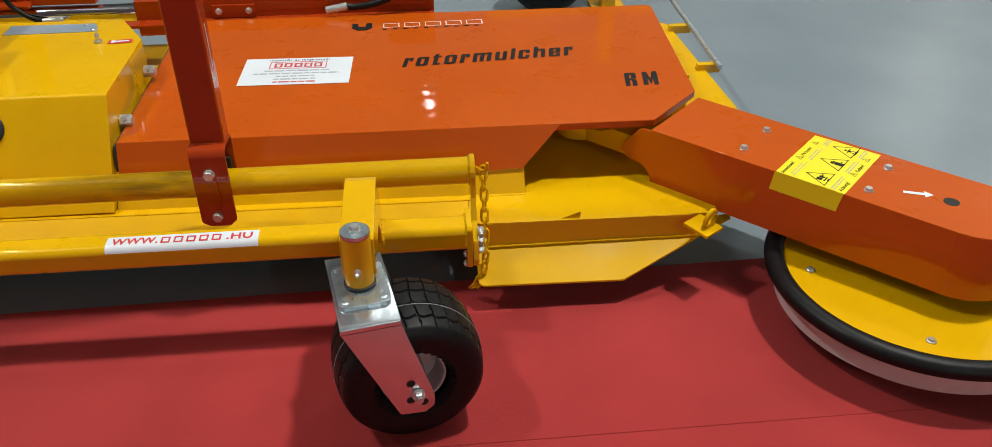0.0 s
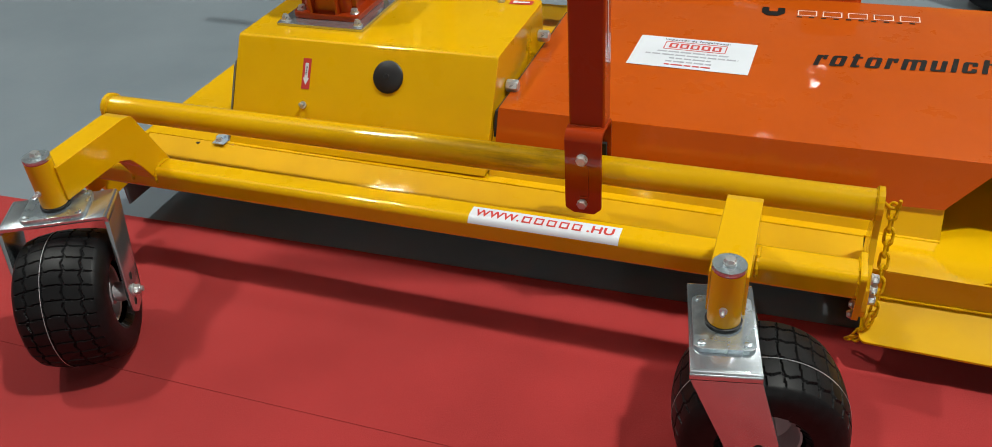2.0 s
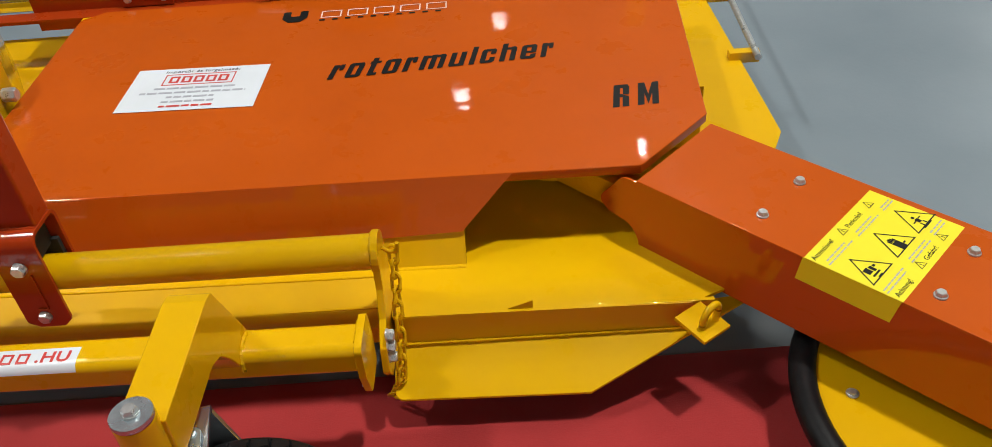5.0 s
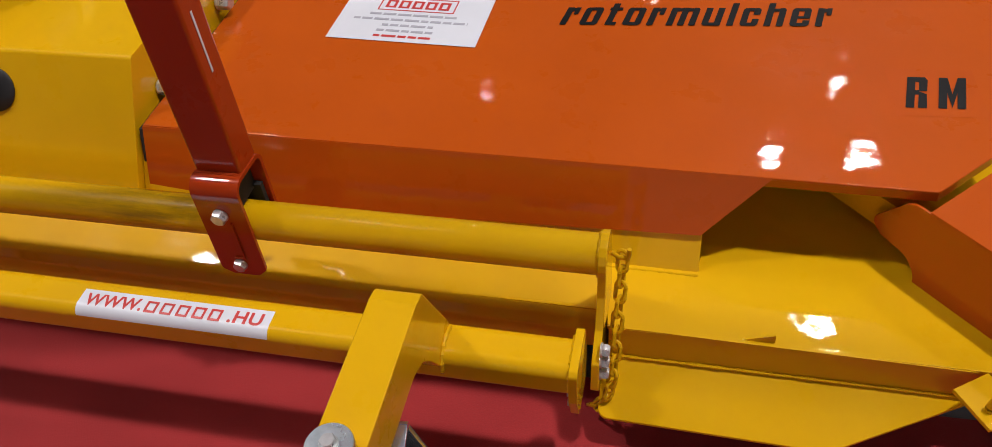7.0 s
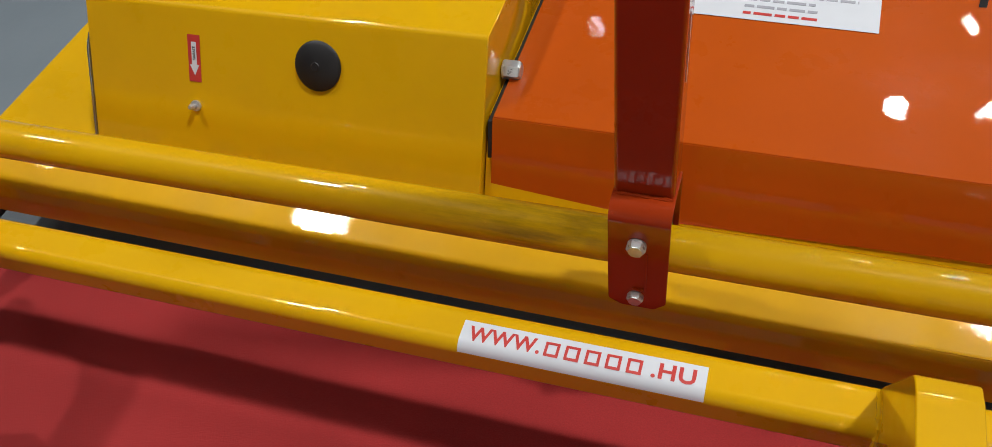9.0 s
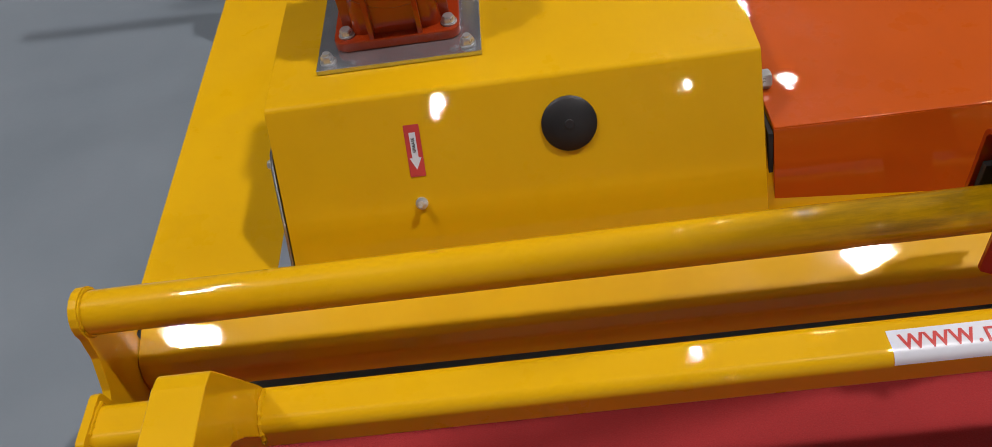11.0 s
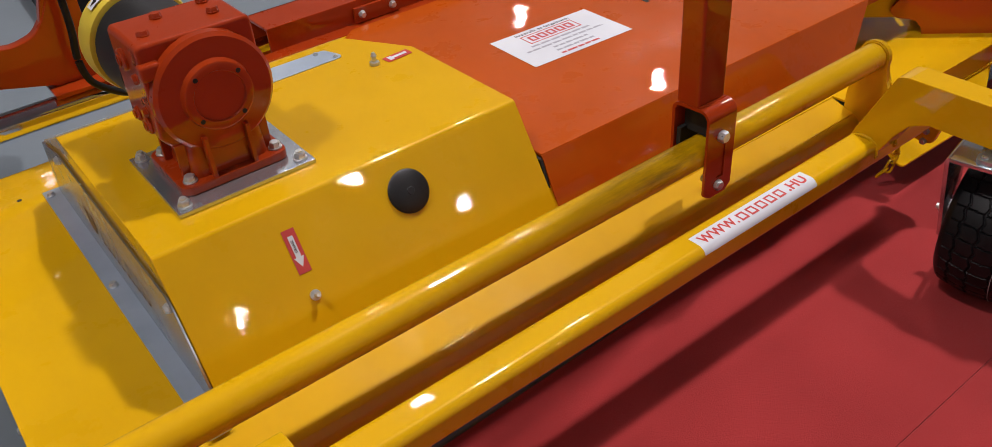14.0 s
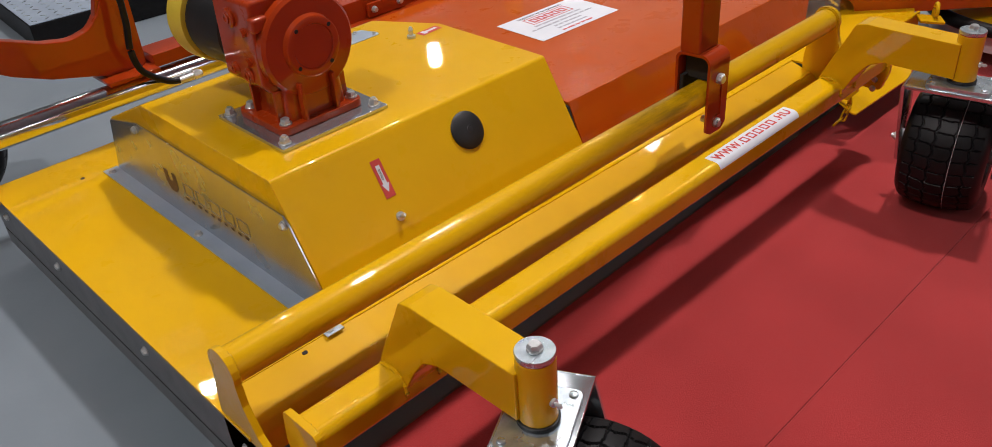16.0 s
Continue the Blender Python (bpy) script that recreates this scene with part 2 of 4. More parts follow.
def lathe(profile, n=48, axis="z", closed=False):
    """Turns a profile of (radius, height) round an axis."""
    bm = bmesh.new()
    rings = []
    for r, h in profile:
        ring = []
        for i in range(n):
            a = 2 * math.pi * i / n
            c, s = r * math.cos(a), r * math.sin(a)
            ring.append(bm.verts.new({"z": (c, s, h), "x": (h, c, s), "y": (c, h, s)}[axis]))
        rings.append(ring)
    pairs = list(zip(rings, rings[1:])) + ([(rings[-1], rings[0])] if closed else [])
    for lo, hi in pairs:
        for i in range(n):
            j = (i + 1) % n
            bm.faces.new((lo[i], lo[j], hi[j], hi[i]))
    if not closed:
        bm.faces.new(rings[0])
        bm.faces.new(rings[-1])
    return bm


def rod(a, b, r, n=24, bev=0.0):
    """A round bar from a to b."""
    a, b = Vector(a), Vector(b)
    length = (b - a).length
    e = min(bev, r * 0.4)
    prof = [(r - e, 0), (r, e), (r, length - e), (r - e, length)] if e > 0 else [(r, 0), (r, length)]
    bm = lathe(prof, n)
    bm.transform(Matrix.Translation(a) @ (b - a).to_track_quat("Z", "Y").to_matrix().to_4x4())
    return bm


def pipe(points, r, n=10):
    """A bent round bar through points (smoothed)."""
    pts = [Vector(p) for p in points]
    dense = []
    for i in range(len(pts) - 1):
        p0, p1, p2, p3 = pts[max(i - 1, 0)], pts[i], pts[i + 1], pts[min(i + 2, len(pts) - 1)]
        for q in range(8):
            t = q / 8
            dense.append(0.5 * ((2 * p1) + (p2 - p0) * t + (2 * p0 - 5 * p1 + 4 * p2 - p3) * t * t + (3 * p1 - p0 - 3 * p2 + p3) * t ** 3))
    dense.append(pts[-1])
    bm = bmesh.new()
    rings = []
    for i, p in enumerate(dense):
        d = (dense[min(i + 1, len(dense) - 1)] - dense[max(i - 1, 0)]).normalized()
        q = d.to_track_quat("Z", "Y").to_matrix()
        rings.append([bm.verts.new(p + q @ Vector((r * math.cos(2 * math.pi * k / n), r * math.sin(2 * math.pi * k / n), 0))) for k in range(n)])
    for lo, hi in zip(rings, rings[1:]):
        for k in range(n):
            bm.faces.new((lo[k], lo[(k + 1) % n], hi[(k + 1) % n], hi[k]))
    bm.faces.new(rings[0])
    bm.faces.new(rings[-1])
    return bm


def merged(*bms):
    out = bmesh.new()
    for b in bms:
        me = bpy.data.meshes.new("tmp")
        b.to_mesh(me)
        b.free()
        out.from_mesh(me)
        bpy.data.meshes.remove(me)
    return out


def hex_bolt(across=0.024, head=0.013, washer=0.034, shank=0.0):
    """A hexagon head on a washer, standing along +z from the surface."""
    r = across / 2 / math.cos(math.pi / 6)
    bm = lathe([(washer / 2 - 0.0006, -0.001), (washer / 2, 0.0006), (washer / 2, 0.0022), (washer / 2 - 0.0006, 0.0028)], 24)
    hx = lathe([(r, 0.0026), (r, head - 0.0025), (r * 0.86, head)], 6)
    cap = lathe([(r * 0.80, head - 0.001), (r * 0.74, head + 0.0008)], 18)
    bms = [bm, hx, cap]
    if shank:
        bms.append(lathe([(r * 0.55, head - 0.001), (r * 0.55, head + shank)], 16))
    return merged(*bms)


BOLT_MESHES = {}


def bolt(parent, place, normal, across=0.024, head=0.013, washer=0.034, shank=0.0, material=None, spin=0.0, name="bolt"):
    key = (across, head, washer, shank, (material or BOLT).name)
    if key not in BOLT_MESHES:
        BOLT_MESHES[key] = mesh_of("bolt", hex_bolt(across, head, washer, shank), material or BOLT)
    ob = new(name, BOLT_MESHES[key])
    ob.parent = parent
    q = Vector(normal).to_track_quat("Z", "Y").to_matrix().to_4x4()
    ob.matrix_basis = Matrix.Translation(place) @ q @ pose(0, 0, 0, 0, 0, spin)
    return ob


def weld(points, r=0.0035, seed=1):
    """A lumpy bead of weld along a line of points."""
    rnd = random.Random(seed)
    bm = bmesh.new()
    rings, n = [], 7
    for a, b in zip(points, points[1:]):
        a, b = Vector(a), Vector(b)
        steps = max(2, int((b - a).length / 0.004))
        q = (b - a).to_track_quat("Z", "Y").to_matrix()
        for s in range(steps + (1 if b == Vector(points[-1]) else 0)):
            p = a.lerp(b, s / steps)
            rr = r * rnd.uniform(0.7, 1.25)
            rings.append([bm.verts.new(p + q @ Vector((rr * math.cos(2 * math.pi * k / n), rr * math.sin(2 * math.pi * k / n), 0))) for k in range(n)])
    for lo, hi in zip(rings, rings[1:]):
        for k in range(n):
            bm.faces.new((lo[k], lo[(k + 1) % n], hi[(k + 1) % n], hi[k]))
    return bm


def sheet(corners, lift=0.0006, thick=0.0004):
    """A thin sticker over four or more corners in one plane."""
    bm = bmesh.new()
    c = [Vector(p) for p in corners]
    n = (c[1] - c[0]).cross(c[2] - c[0]).normalized()
    lo, hi = [bm.verts.new(p + n * lift) for p in c], [bm.verts.new(p + n * (lift + thick)) for p in c]
    bm.faces.new(hi)
    bm.faces.new(lo[::-1])
    for i in range(len(c)):
        j = (i + 1) % len(c)
        bm.faces.new((lo[i], lo[j], hi[j], hi[i]))
    return bm


def lettering(name, text, size, material, parent, m, spread=1.0, shear=0.0, stretch=1.0, bold=0.0, label="", width=0.0):
    """Flat printed letters as a mesh, in the xy plane of m, centred."""
    cu = bpy.data.curves.new("tmp_text", "FONT")
    cu.body, cu.size, cu.space_character, cu.shear, cu.offset = text, size, spread, shear, bold
    cu.align_x, cu.align_y, cu.extrude, cu.resolution_u = "CENTER", "CENTER", 0.0002, 3
    tmp = bpy.data.objects.new("tmp_text", cu)
    scene.collection.objects.link(tmp)
    bpy.context.view_layer.update()
    me = bpy.data.meshes.new_from_object(tmp.evaluated_get(bpy.context.evaluated_depsgraph_get()))
    bpy.data.objects.remove(tmp)
    bpy.data.curves.remove(cu)
    if width:
        xs = [v.co.x for v in me.vertices]
        stretch = width / (max(xs) - min(xs))
    me.transform(Matrix.Diagonal((stretch, 1, 1, 1)))
    me.materials.clear()
    me.materials.append(material)
    ob = new(name, me)
    ob.parent = parent
    ob.matrix_basis = m
    if label:
        tagged(ob, label)
    return ob


def bars(rows, depth=0.0004):
    """Plain bars of print: rows of (x0, x1, y0, y1) in the xy plane."""
    return merged(*[box(x0, x1, y0, y1, 0, depth, 0) for x0, x1, y0, y1 in rows])


def each_bar(name, rows, material, parent, m):
    for r in rows:
        part(name, bars([r]), material, parent, m=m, smooth=False)


def plane_pose(origin, right, up):
    r, u = Vector(right).normalized(), Vector(up)
    u = (u - r * u.dot(r)).normalized()
    n = r.cross(u)
    return Matrix.Translation(origin) @ Matrix((r, u, n)).transposed().to_4x4()


# ---- hall ----
def hall():
    bm = box(-25, 25, -26, 30, FLOOR_Z - 0.2, FLOOR_Z, 0)
    ob = tagged(new("floor", mesh_of("floor", bm, FLOOR)), "smooth grey coated hall floor", "floor", kind="structure")
    for name, ext in (("wall_north", (HALL_X0, HALL_X1, HALL_Y1, HALL_Y1 + 0.2)), ("wall_south", (HALL_X0, HALL_X1, HALL_Y0 - 0.2, HALL_Y0)),
                      ("wall_west", (HALL_X0 - 0.2, HALL_X0, HALL_Y0, HALL_Y1)), ("wall_east", (HALL_X1, HALL_X1 + 0.2, HALL_Y0, HALL_Y1))):
        tagged(new(name, mesh_of(name, box(*ext, 0, HALL_H, 0), WALLP)), "plain light grey hall wall", "wall", kind="structure")
    tagged(new("ceiling", mesh_of("ceiling", box(HALL_X0, HALL_X1, HALL_Y0, HALL_Y1, HALL_H, HALL_H + 0.2, 0), CEIL)), "plain grey hall ceiling", "ceiling", kind="structure")
    for x, y, watts, w in LAMPS:
        h = w / 2
        lamp = thing("ceiling_lamp", "bright white square hall lamp hanging under the ceiling", "lamp", pose(x, y, 8.0), "hall lamps")
        part("lamp_housing", box(-h - 0.04, h + 0.04, -h - 0.04, h + 0.04, 0.03, 0.12, 0.01), GREY_STEEL, lamp)
        part("diffuser", box(-h, h, -h, h, 0.015, 0.03, 0.0), LAMP_GLASS, lamp, "glowing white lamp panel")
        part("stem", rod((0, 0, 0.12), (0, 0, HALL_H - 8.0 + 0.02), 0.02, 12), GREY_STEEL, lamp)
        ld = bpy.data.lights.new("lamp_light", "AREA")
        ld.shape, ld.size, ld.energy, ld.color = "SQUARE", w, watts, (1.0, 0.965, 0.92)
        lo = new("lamp_light", ld)
        lo.parent = lamp
        lo.location = (0, 0, 0.005)


hall()

# red carpet in two lengths with an open seam between them
for y0, y1, ya, yb, nm in ((-0.5204, -0.4304, -0.165, 0.231, "carpet"), (-6.0, -6.0, -0.5208, -0.4308, "carpet")):
    tagged(new(nm, mesh_of(nm, prism([(-9.0, y0), (9.0, y1), (9.0, yb), (-9.0, ya)], "z", FLOOR_Z + 0.0005, FLOOR_Z + 0.005, 0.0012, 1), CARPET)), "red felt exhibition carpet laid on the grey floor", "carpet", kind="structure")


# ---- the rotary mulcher ----
MOWER = thing("rotary_mulcher", "yellow and orange rotary mulcher standing on red carpet", "mower")


def deck_z(x):
    return 0.2255 - 0.0083 * (x + 1.19)


def deck():
    plan = rounded([(-1.200, 0.004), (-1.19, 0.004), (-1.186, 0.122), (0.55, 0.122), (0.56, 0.015), (1.06, 0.012), (1.13, 0.045), (1.34, 0.50), (1.31, 1.22), (-1.200, 1.142)], [0.002, 0, 0, 0, 0, 0.01, 0.01, 0.02, 0.02, 0.012], 3)
    bm = prism(plan, "z", -0.006, 0.0, 0.0025)
    for v in bm.verts:
        v.co.z += deck_z(v.co.x)
    d = part("deck", bm, YELLOW, MOWER)
    # side skirts below the deck plate
    part("side_plate", box(-1.198, -1.193, -0.01, 1.14, 0.085, 0.2190, 0.001), GREY_STEEL, d, "dark grey steel side plate")
    part("back_plate", box(-1.19, 1.28, 1.130, 1.136, 0.085, 0.20, 0.001), YELLOW, d)
    for y in (0.03, 0.37, 0.765, 1.06):
        bolt(d, (-1.198, y, 0.186), (-1, 0, 0), 0.013, 0.007, 0.018)
    part("fold_line", box(-1.1992, -1.1982, 0.0, 1.13, 0.128, 0.1295, 0.0), SHADE_BLACK, d)
    # folded front strip welded to the deck, with the plate hanging under it
    prof = rounded([(0.1215, 0.0), (0.052, -0.0225), (0.040, -0.045), (0.037, -0.080), (0.0425, -0.080), (0.0455, -0.047), (0.056, -0.0275), (0.1215, -0.0062)], [0, 0.022, 0.025, 0.001, 0.001, 0.02, 0.017, 0], 6)
    bm = prism(prof, "x", -1.184, 0.546, 0.0)
    for v in bm.verts:
        v.co.z += deck_z(v.co.x) - 0.0015
    part("front_strip", bm, YELLOW_WORN, d)
    part("front_plate", box(-1.184, 0.546, 0.060, 0.066, 0.112, 0.192, 0.001), YELLOW, d)
    part("weld_bead", weld([(-0.95, 0.1225, deck_z(-0.95) - 0.0014), (-0.02, 0.1225, deck_z(-0.02) - 0.0014)], 0.0027, 3), YELLOW, d)
    part("seam_fillet", rod((-0.02, 0.1222, deck_z(-0.02) - 0.0024), (0.545, 0.1222, deck_z(0.545) - 0.0024), 0.0032, 12), YELLOW, d)
    part("tab", box(-0.986, -0.964, 0.128, 0.142, 0.2240, 0.2345, 0.003), GALV, d, "galvanised tab")
    for x, y in ((-1.03, 0.112), (-1.03, 1.02)):
        z = deck_z(x) + (-0.0040 if y < 0.12 else 0.0002)
        part("drilled_hole", lathe([(0.005, -0.001), (0.005, 0.0004)], 16), SHADE_BLACK, d, m=Matrix.Translation((x, y, z)))
    # folded front and skirt on the discharge side
    part("front_fold", prism(rounded([(0.014, 0.2085), (0.012, 0.150), (0.018, 0.150), (0.022, 0.2085)], [0.0, 0, 0, 0], 2), "x", 0.562, 1.10, 0.001), YELLOW, d)
    sk = rounded([(0.556, -0.07), (0.885, -0.075), (1.165, 0.05), (1.165, 0.06), (0.556, 0.02)], [0.014, 0.004, 0.004, 0, 0], 4)
    bm = prism(sk, "z", -0.005, 0.0, 0.001)
    for v in bm.verts:
        v.co.z += 0.150 + (v.co.y - 0.02) * 0.55
    part("skirt_plate", bm, YELLOW, d)
    part("weld_bead", weld([(0.565, 0.010, 0.1495), (1.10, 0.011, 0.1495)], 0.003, 5), YELLOW, d)
    gz = deck_z(0.78)
    part("gusset", prism([(0.752, gz), (0.797, gz), (0.797, gz + 0.017)], "y", 0.020, 0.024, 0.0006), YELLOW, d)
    # shackle lug at the end of the skirt
    lug = part("lug", box(-0.03, 0.03, -0.024, 0.044, -0.004, 0.004, 0.002), YELLOW, MOWER, m=pose(1.076, -0.038, 0.200, 4, 0, 35))
    part("hook", pipe([(-0.012, 0, 0.0), (-0.010, 0, 0.03), (0.006, 0, 0.046), (0.02, 0, 0.035), (0.018, 0, 0.0)], 0.006), YELLOW, lug)
    return d


deck()


def inner_box():
    """Belt box under the hood and the recess beside it."""
    prof = [(0.137, 0.205), (0.190, 0.300), (0.225, 0.348), (1.0, 0.348), (1.0, 0.205)]
    b = part("belt_box", prism(prof, "x", -0.26, 0.685, 0.002), YELLOW, MOWER)
    part("recess_wall", box(0.684, 1.16, 0.46, 0.467, 0.19, 0.35, 0.001), YELLOW, b)
    part("weld_bead", weld([(0.55, 0.133, 0.210), (0.684, 0.133, 0.2095)], 0.003, 8), YELLOW, b)
    return b


inner_box()


# ---- hood with lettering ----
HOOD_Z = 0.357


def hood():
    plan = rounded([(-0.25, 0.212), (1.0, 0.203), (1.143, 0.352), (1.182, 0.985), (-0.20, 0.99), (-0.25, 0.95)], [0.003, 0.012, 0.012, 0.02, 0.02, 0.01], 4)
    top = prism(plan, "z", HOOD_Z - 0.006, HOOD_Z, 0.0022, 3)
    rim = prism([(0.76, 0.206), (1.0, 0.2035), (1.142, 0.352), (1.138, 0.354), (0.999, 0.2075), (0.76, 0.21)], "z", HOOD_Z - 0.019, HOOD_Z - 0.004, 0.0008)
    bm = merged(top, rim)
    h = part("hood", bm, ORANGE, MOWER)
    face = bmesh.new()
    front = [(-0.25, 0.2105, 0.355), (0.775, 0.2045, 0.355), (0.682, 0.164, 0.266), (-0.25, 0.158, 0.238)]
    lo = [face.verts.new(p) for p in front]
    hi = [face.verts.new(Vector(p) + Vector((0, 0.005, -0.0015))) for p in front]
    face.faces.new(lo), face.faces.new(hi[::-1])
    for i in range(4):
        face.faces.new((lo[i], lo[(i + 1) % 4], hi[(i + 1) % 4], hi[i]))
    part("front_face", bevelled(face, 0.0008, 1), ORANGE, h)
    # dark sheet painting the shade in the slot between hood and gearbox cover
    part("hood_gap_shade", prism([(0.168, 0.246), (0.209, 0.350), (0.80, 0.350), (0.80, 0.285), (0.30, 0.246)], "x", -0.2575, -0.2505, 0.001), SHADE_BLACK, h)
    return h


HOOD = hood()


def label_sheet():
    """White importer's sheet on the hood: a framed red mark and rows of small print."""
    w, hgt = 0.288, 0.172
    m = plane_pose((0.124, 0.578, HOOD_Z + 0.0005), (1, -0.03, 0), (0, 1, 0))
    s = part("paper_label", sheet([(-w / 2, -hgt / 2, 0), (w / 2, -hgt / 2, 0), (w / 2, hgt / 2, 0), (-w / 2, hgt / 2, 0)]), WHITE, MOWER, "white printed paper label", m)
    up = Matrix.Translation((0, 0, 0.0012))
    lettering("print_line", "Importőr és forgalmazó:", 0.0145, INK_BLACK, s, Matrix.Translation((0, 0.072, 0.0013)), 1.12)
    x, y = 0.076, 0.038
    part("red_frame", bars([(-x, x, y + 0.020, y + 0.0225), (-x, x, y - 0.0225, y - 0.020), (-x, -x + 0.0025, y - 0.0195, y + 0.0195), (x - 0.0025, x, y - 0.0195, y + 0.0195)]), INK_RED, s, m=up)
    blocks = []
    for i in range(5):
        c = -0.053 + i * 0.0265
        blocks += [(c - 0.0105, c - 0.0050, y - 0.013, y + 0.013), (c + 0.0050, c + 0.0105, y - 0.013, y + 0.013), (c - 0.0049, c + 0.0049, y + 0.008, y + 0.013), (c - 0.0049, c + 0.0049, y - 0.013, y - 0.008)]
    part("red_mark", bars(blocks), INK_RED, s, m=up)
    rnd = random.Random(5)
    for n, (cy, half, ink) in enumerate(((0.002, 0.086, INK_GREY), (-0.016, 0.112, INK_GREY), (-0.034, 0.05, INK_GREY), (-0.052, 0.055, INK_GREY), (-0.070, 0.055, INK_RED))):
        row, px = [], -half
        while px < half:
            wd = rnd.uniform(0.012, 0.03)
            row.append((px, min(px + wd, half), cy - 0.0032, cy + 0.0032))
            px += wd + 0.004
        each_bar("print_bar", row, ink, s, up)


label_sheet()
S, B = 0.27, 0.17  # stem and bar of the block letters


def glyph(ch):
    """A condensed block letter as separate convex pieces, x-height (capitals: cap height) 1; with its width."""
    def rect(x0, x1, y0, y1):
        return [(x0, y0), (x1, y0), (x1, y1), (x0, y1)]

    def left(w, top=1.0):
        return [(0, 0.10), (0.09, 0), (S, 0), (S, top), (0.09, top), (0, top - 0.10)]

    def right(w, y0, y1, cut_low, cut_high):
        lo = [(w - 0.09, y0), (w, y0 + 0.10)] if cut_low else [(w, y0)]
        hi = [(w, y1 - 0.10), (w - 0.09, y1)] if cut_high else [(w, y1)]
        return [(w - S, y0)] + lo + hi + [(w - S, y1)]

    w = {"r": 0.56, "t": 0.54, "m": 1.18, "l": S, "c": 0.72, "R": 0.66, "M": 0.86}.get(ch, 0.76)
    bottom, top = rect(S, w - S, 0, B), rect(S, w - S, 1 - B, 1)
    if ch == "o":
        pieces = [left(w), right(w, 0, 1, True, True), top, bottom]
    elif ch == "r":
        pieces = [rect(0, S, 0, 1), rect(S, w - 0.2, 0.78, 0.96), rect(w - 0.2, w, 0.60, 1)]
    elif ch == "t":
        pieces = [rect(0.08, S + 0.08, 0.0, 1.24), rect(0, 0.08, 0.84, 1), rect(S + 0.08, w, 0.84, 1), rect(S + 0.08, w, 0, B)]
    elif ch == "m":
        a, b = 0.455, w - S
        pieces = [rect(0, S, 0, 1), rect(S, a, 0.80, 0.97), rect(a, a + S, 0, 1), rect(a + S, b, 0.80, 0.97), right(w, 0, 1, False, True)]
    elif ch == "u":
        pieces = [[(0, 0.10), (0.09, 0), (S, 0), (S, 1), (0, 1)], rect(w - S, w, 0, 1), bottom]
    elif ch == "l":
        pieces = [rect(0, S, 0, 1.28)]
    elif ch == "c":
        pieces = [left(w), top, bottom, right(w, 0.62, 1, False, True), right(w, 0, 0.38, True, False)]
    elif ch == "h":
        pieces = [rect(0, S, 0, 1.28), rect(S, w - S, 0.80, 0.97), right(w, 0, 1, False, True)]
    elif ch == "e":
        pieces = [left(w), top, bottom, right(w, 0.42, 1, False, True), rect(S, w - S, 0.42, 0.55), right(w, 0, 0.32, True, False)]
    elif ch == "R":
        pieces = [rect(0, S, 0, 1), rect(S, w - S, 0.84, 1), right(w, 0.54, 1, False, True), rect(S, w - S, 0.42, 0.57), [(w - S, 0), (w + 0.01, 0), (w - 0.01, 0.44), (w - S, 0.53)]]
    else:
        pieces = [rect(0, S, 0, 1), rect(w - S, w, 0, 1), [(S, 0.50), (w / 2, 0.02), (w / 2, 0.46), (S, 1)], [(w / 2, 0.02), (w - S, 0.50), (w - S, 1), (w / 2, 0.46)]]
    return pieces, w


def block_lettering(text, width, height, gap, slant, parent, m, label):
    """Printed block letters, each a mesh of its own, centred on m."""
    cells, x = [], 0.0
    for ch in text:
        pieces, w = glyph(ch)
        cells.append((pieces, x))
        x += w + gap
    k = width / (x - gap)
    for pieces, x0 in cells:
        bm = bmesh.new()
        for poly in pieces:
            bm.faces.new([bm.verts.new(((u + x0) * k - width / 2 + slant * (v - 0.5) * height, (v - 0.5) * height, 0.0006)) for u, v in poly])
        part("letter", bm, INK_BLACK, parent, label, m, smooth=False)


block_lettering("rotormulcher", 0.470, 0.058, 0.25, 0.24, HOOD, plane_pose((0.642, 0.621, HOOD_Z + 0.0009), (1, 0.075, 0), (-0.075, 1, 0)), "black slanted block letter")
block_lettering("RM", 0.088, 0.080, 0.36, 0.20, HOOD, plane_pose((1.023, 0.434, HOOD_Z + 0.0009), (1, 0.06, 0), (-0.06, 1, 0)), "black block letter")


def maker_mark(m, scale, parent, name, ink, dark):
    """The maker's mark as plain shapes: a small badge and a row of outlined blocks, with a bar of print under it."""
    rows = []
    for i in range(5):
        c = 0.10 + i * 0.072
        rows += [(c - 0.028, c + 0.028, 0.0165, 0.020), (c - 0.028, c + 0.028, -0.020, -0.0165), (c - 0.028, c - 0.0245, -0.0165, 0.0165)]
        rows.append((c + 0.0245, c + 0.028, -0.0165, 0.0165))
    ob = part(name, bars(rows), ink, parent, m=m @ Matrix.Scale(scale, 4))
    mm = m @ Matrix.Scale(scale, 4)
    part("badge", prism(rounded([(-0.034, 0.030), (-0.034, -0.012), (-0.016, -0.034), (0.016, -0.034), (0.034, -0.012), (0.034, 0.030), (0.013, 0.030), (0.013, 0.0), (-0.013, 0.0), (-0.013, 0.030)], 0.004, 2), "z", 0.0, 0.0006, 0), dark, parent, m=mm)
    part("print_bar", bars([(0.07 + i * 0.035, 0.085 + i * 0.035, -0.036, -0.028) for i in range(10)]), dark, parent, m=mm)


maker_mark(plane_pose((0.287, 0.885, HOOD_Z + 0.0009), (1, 0.02, 0), (0, 1, 0)), 0.86, HOOD, "pale_mark", INK_WHITE, INK_BLACK)


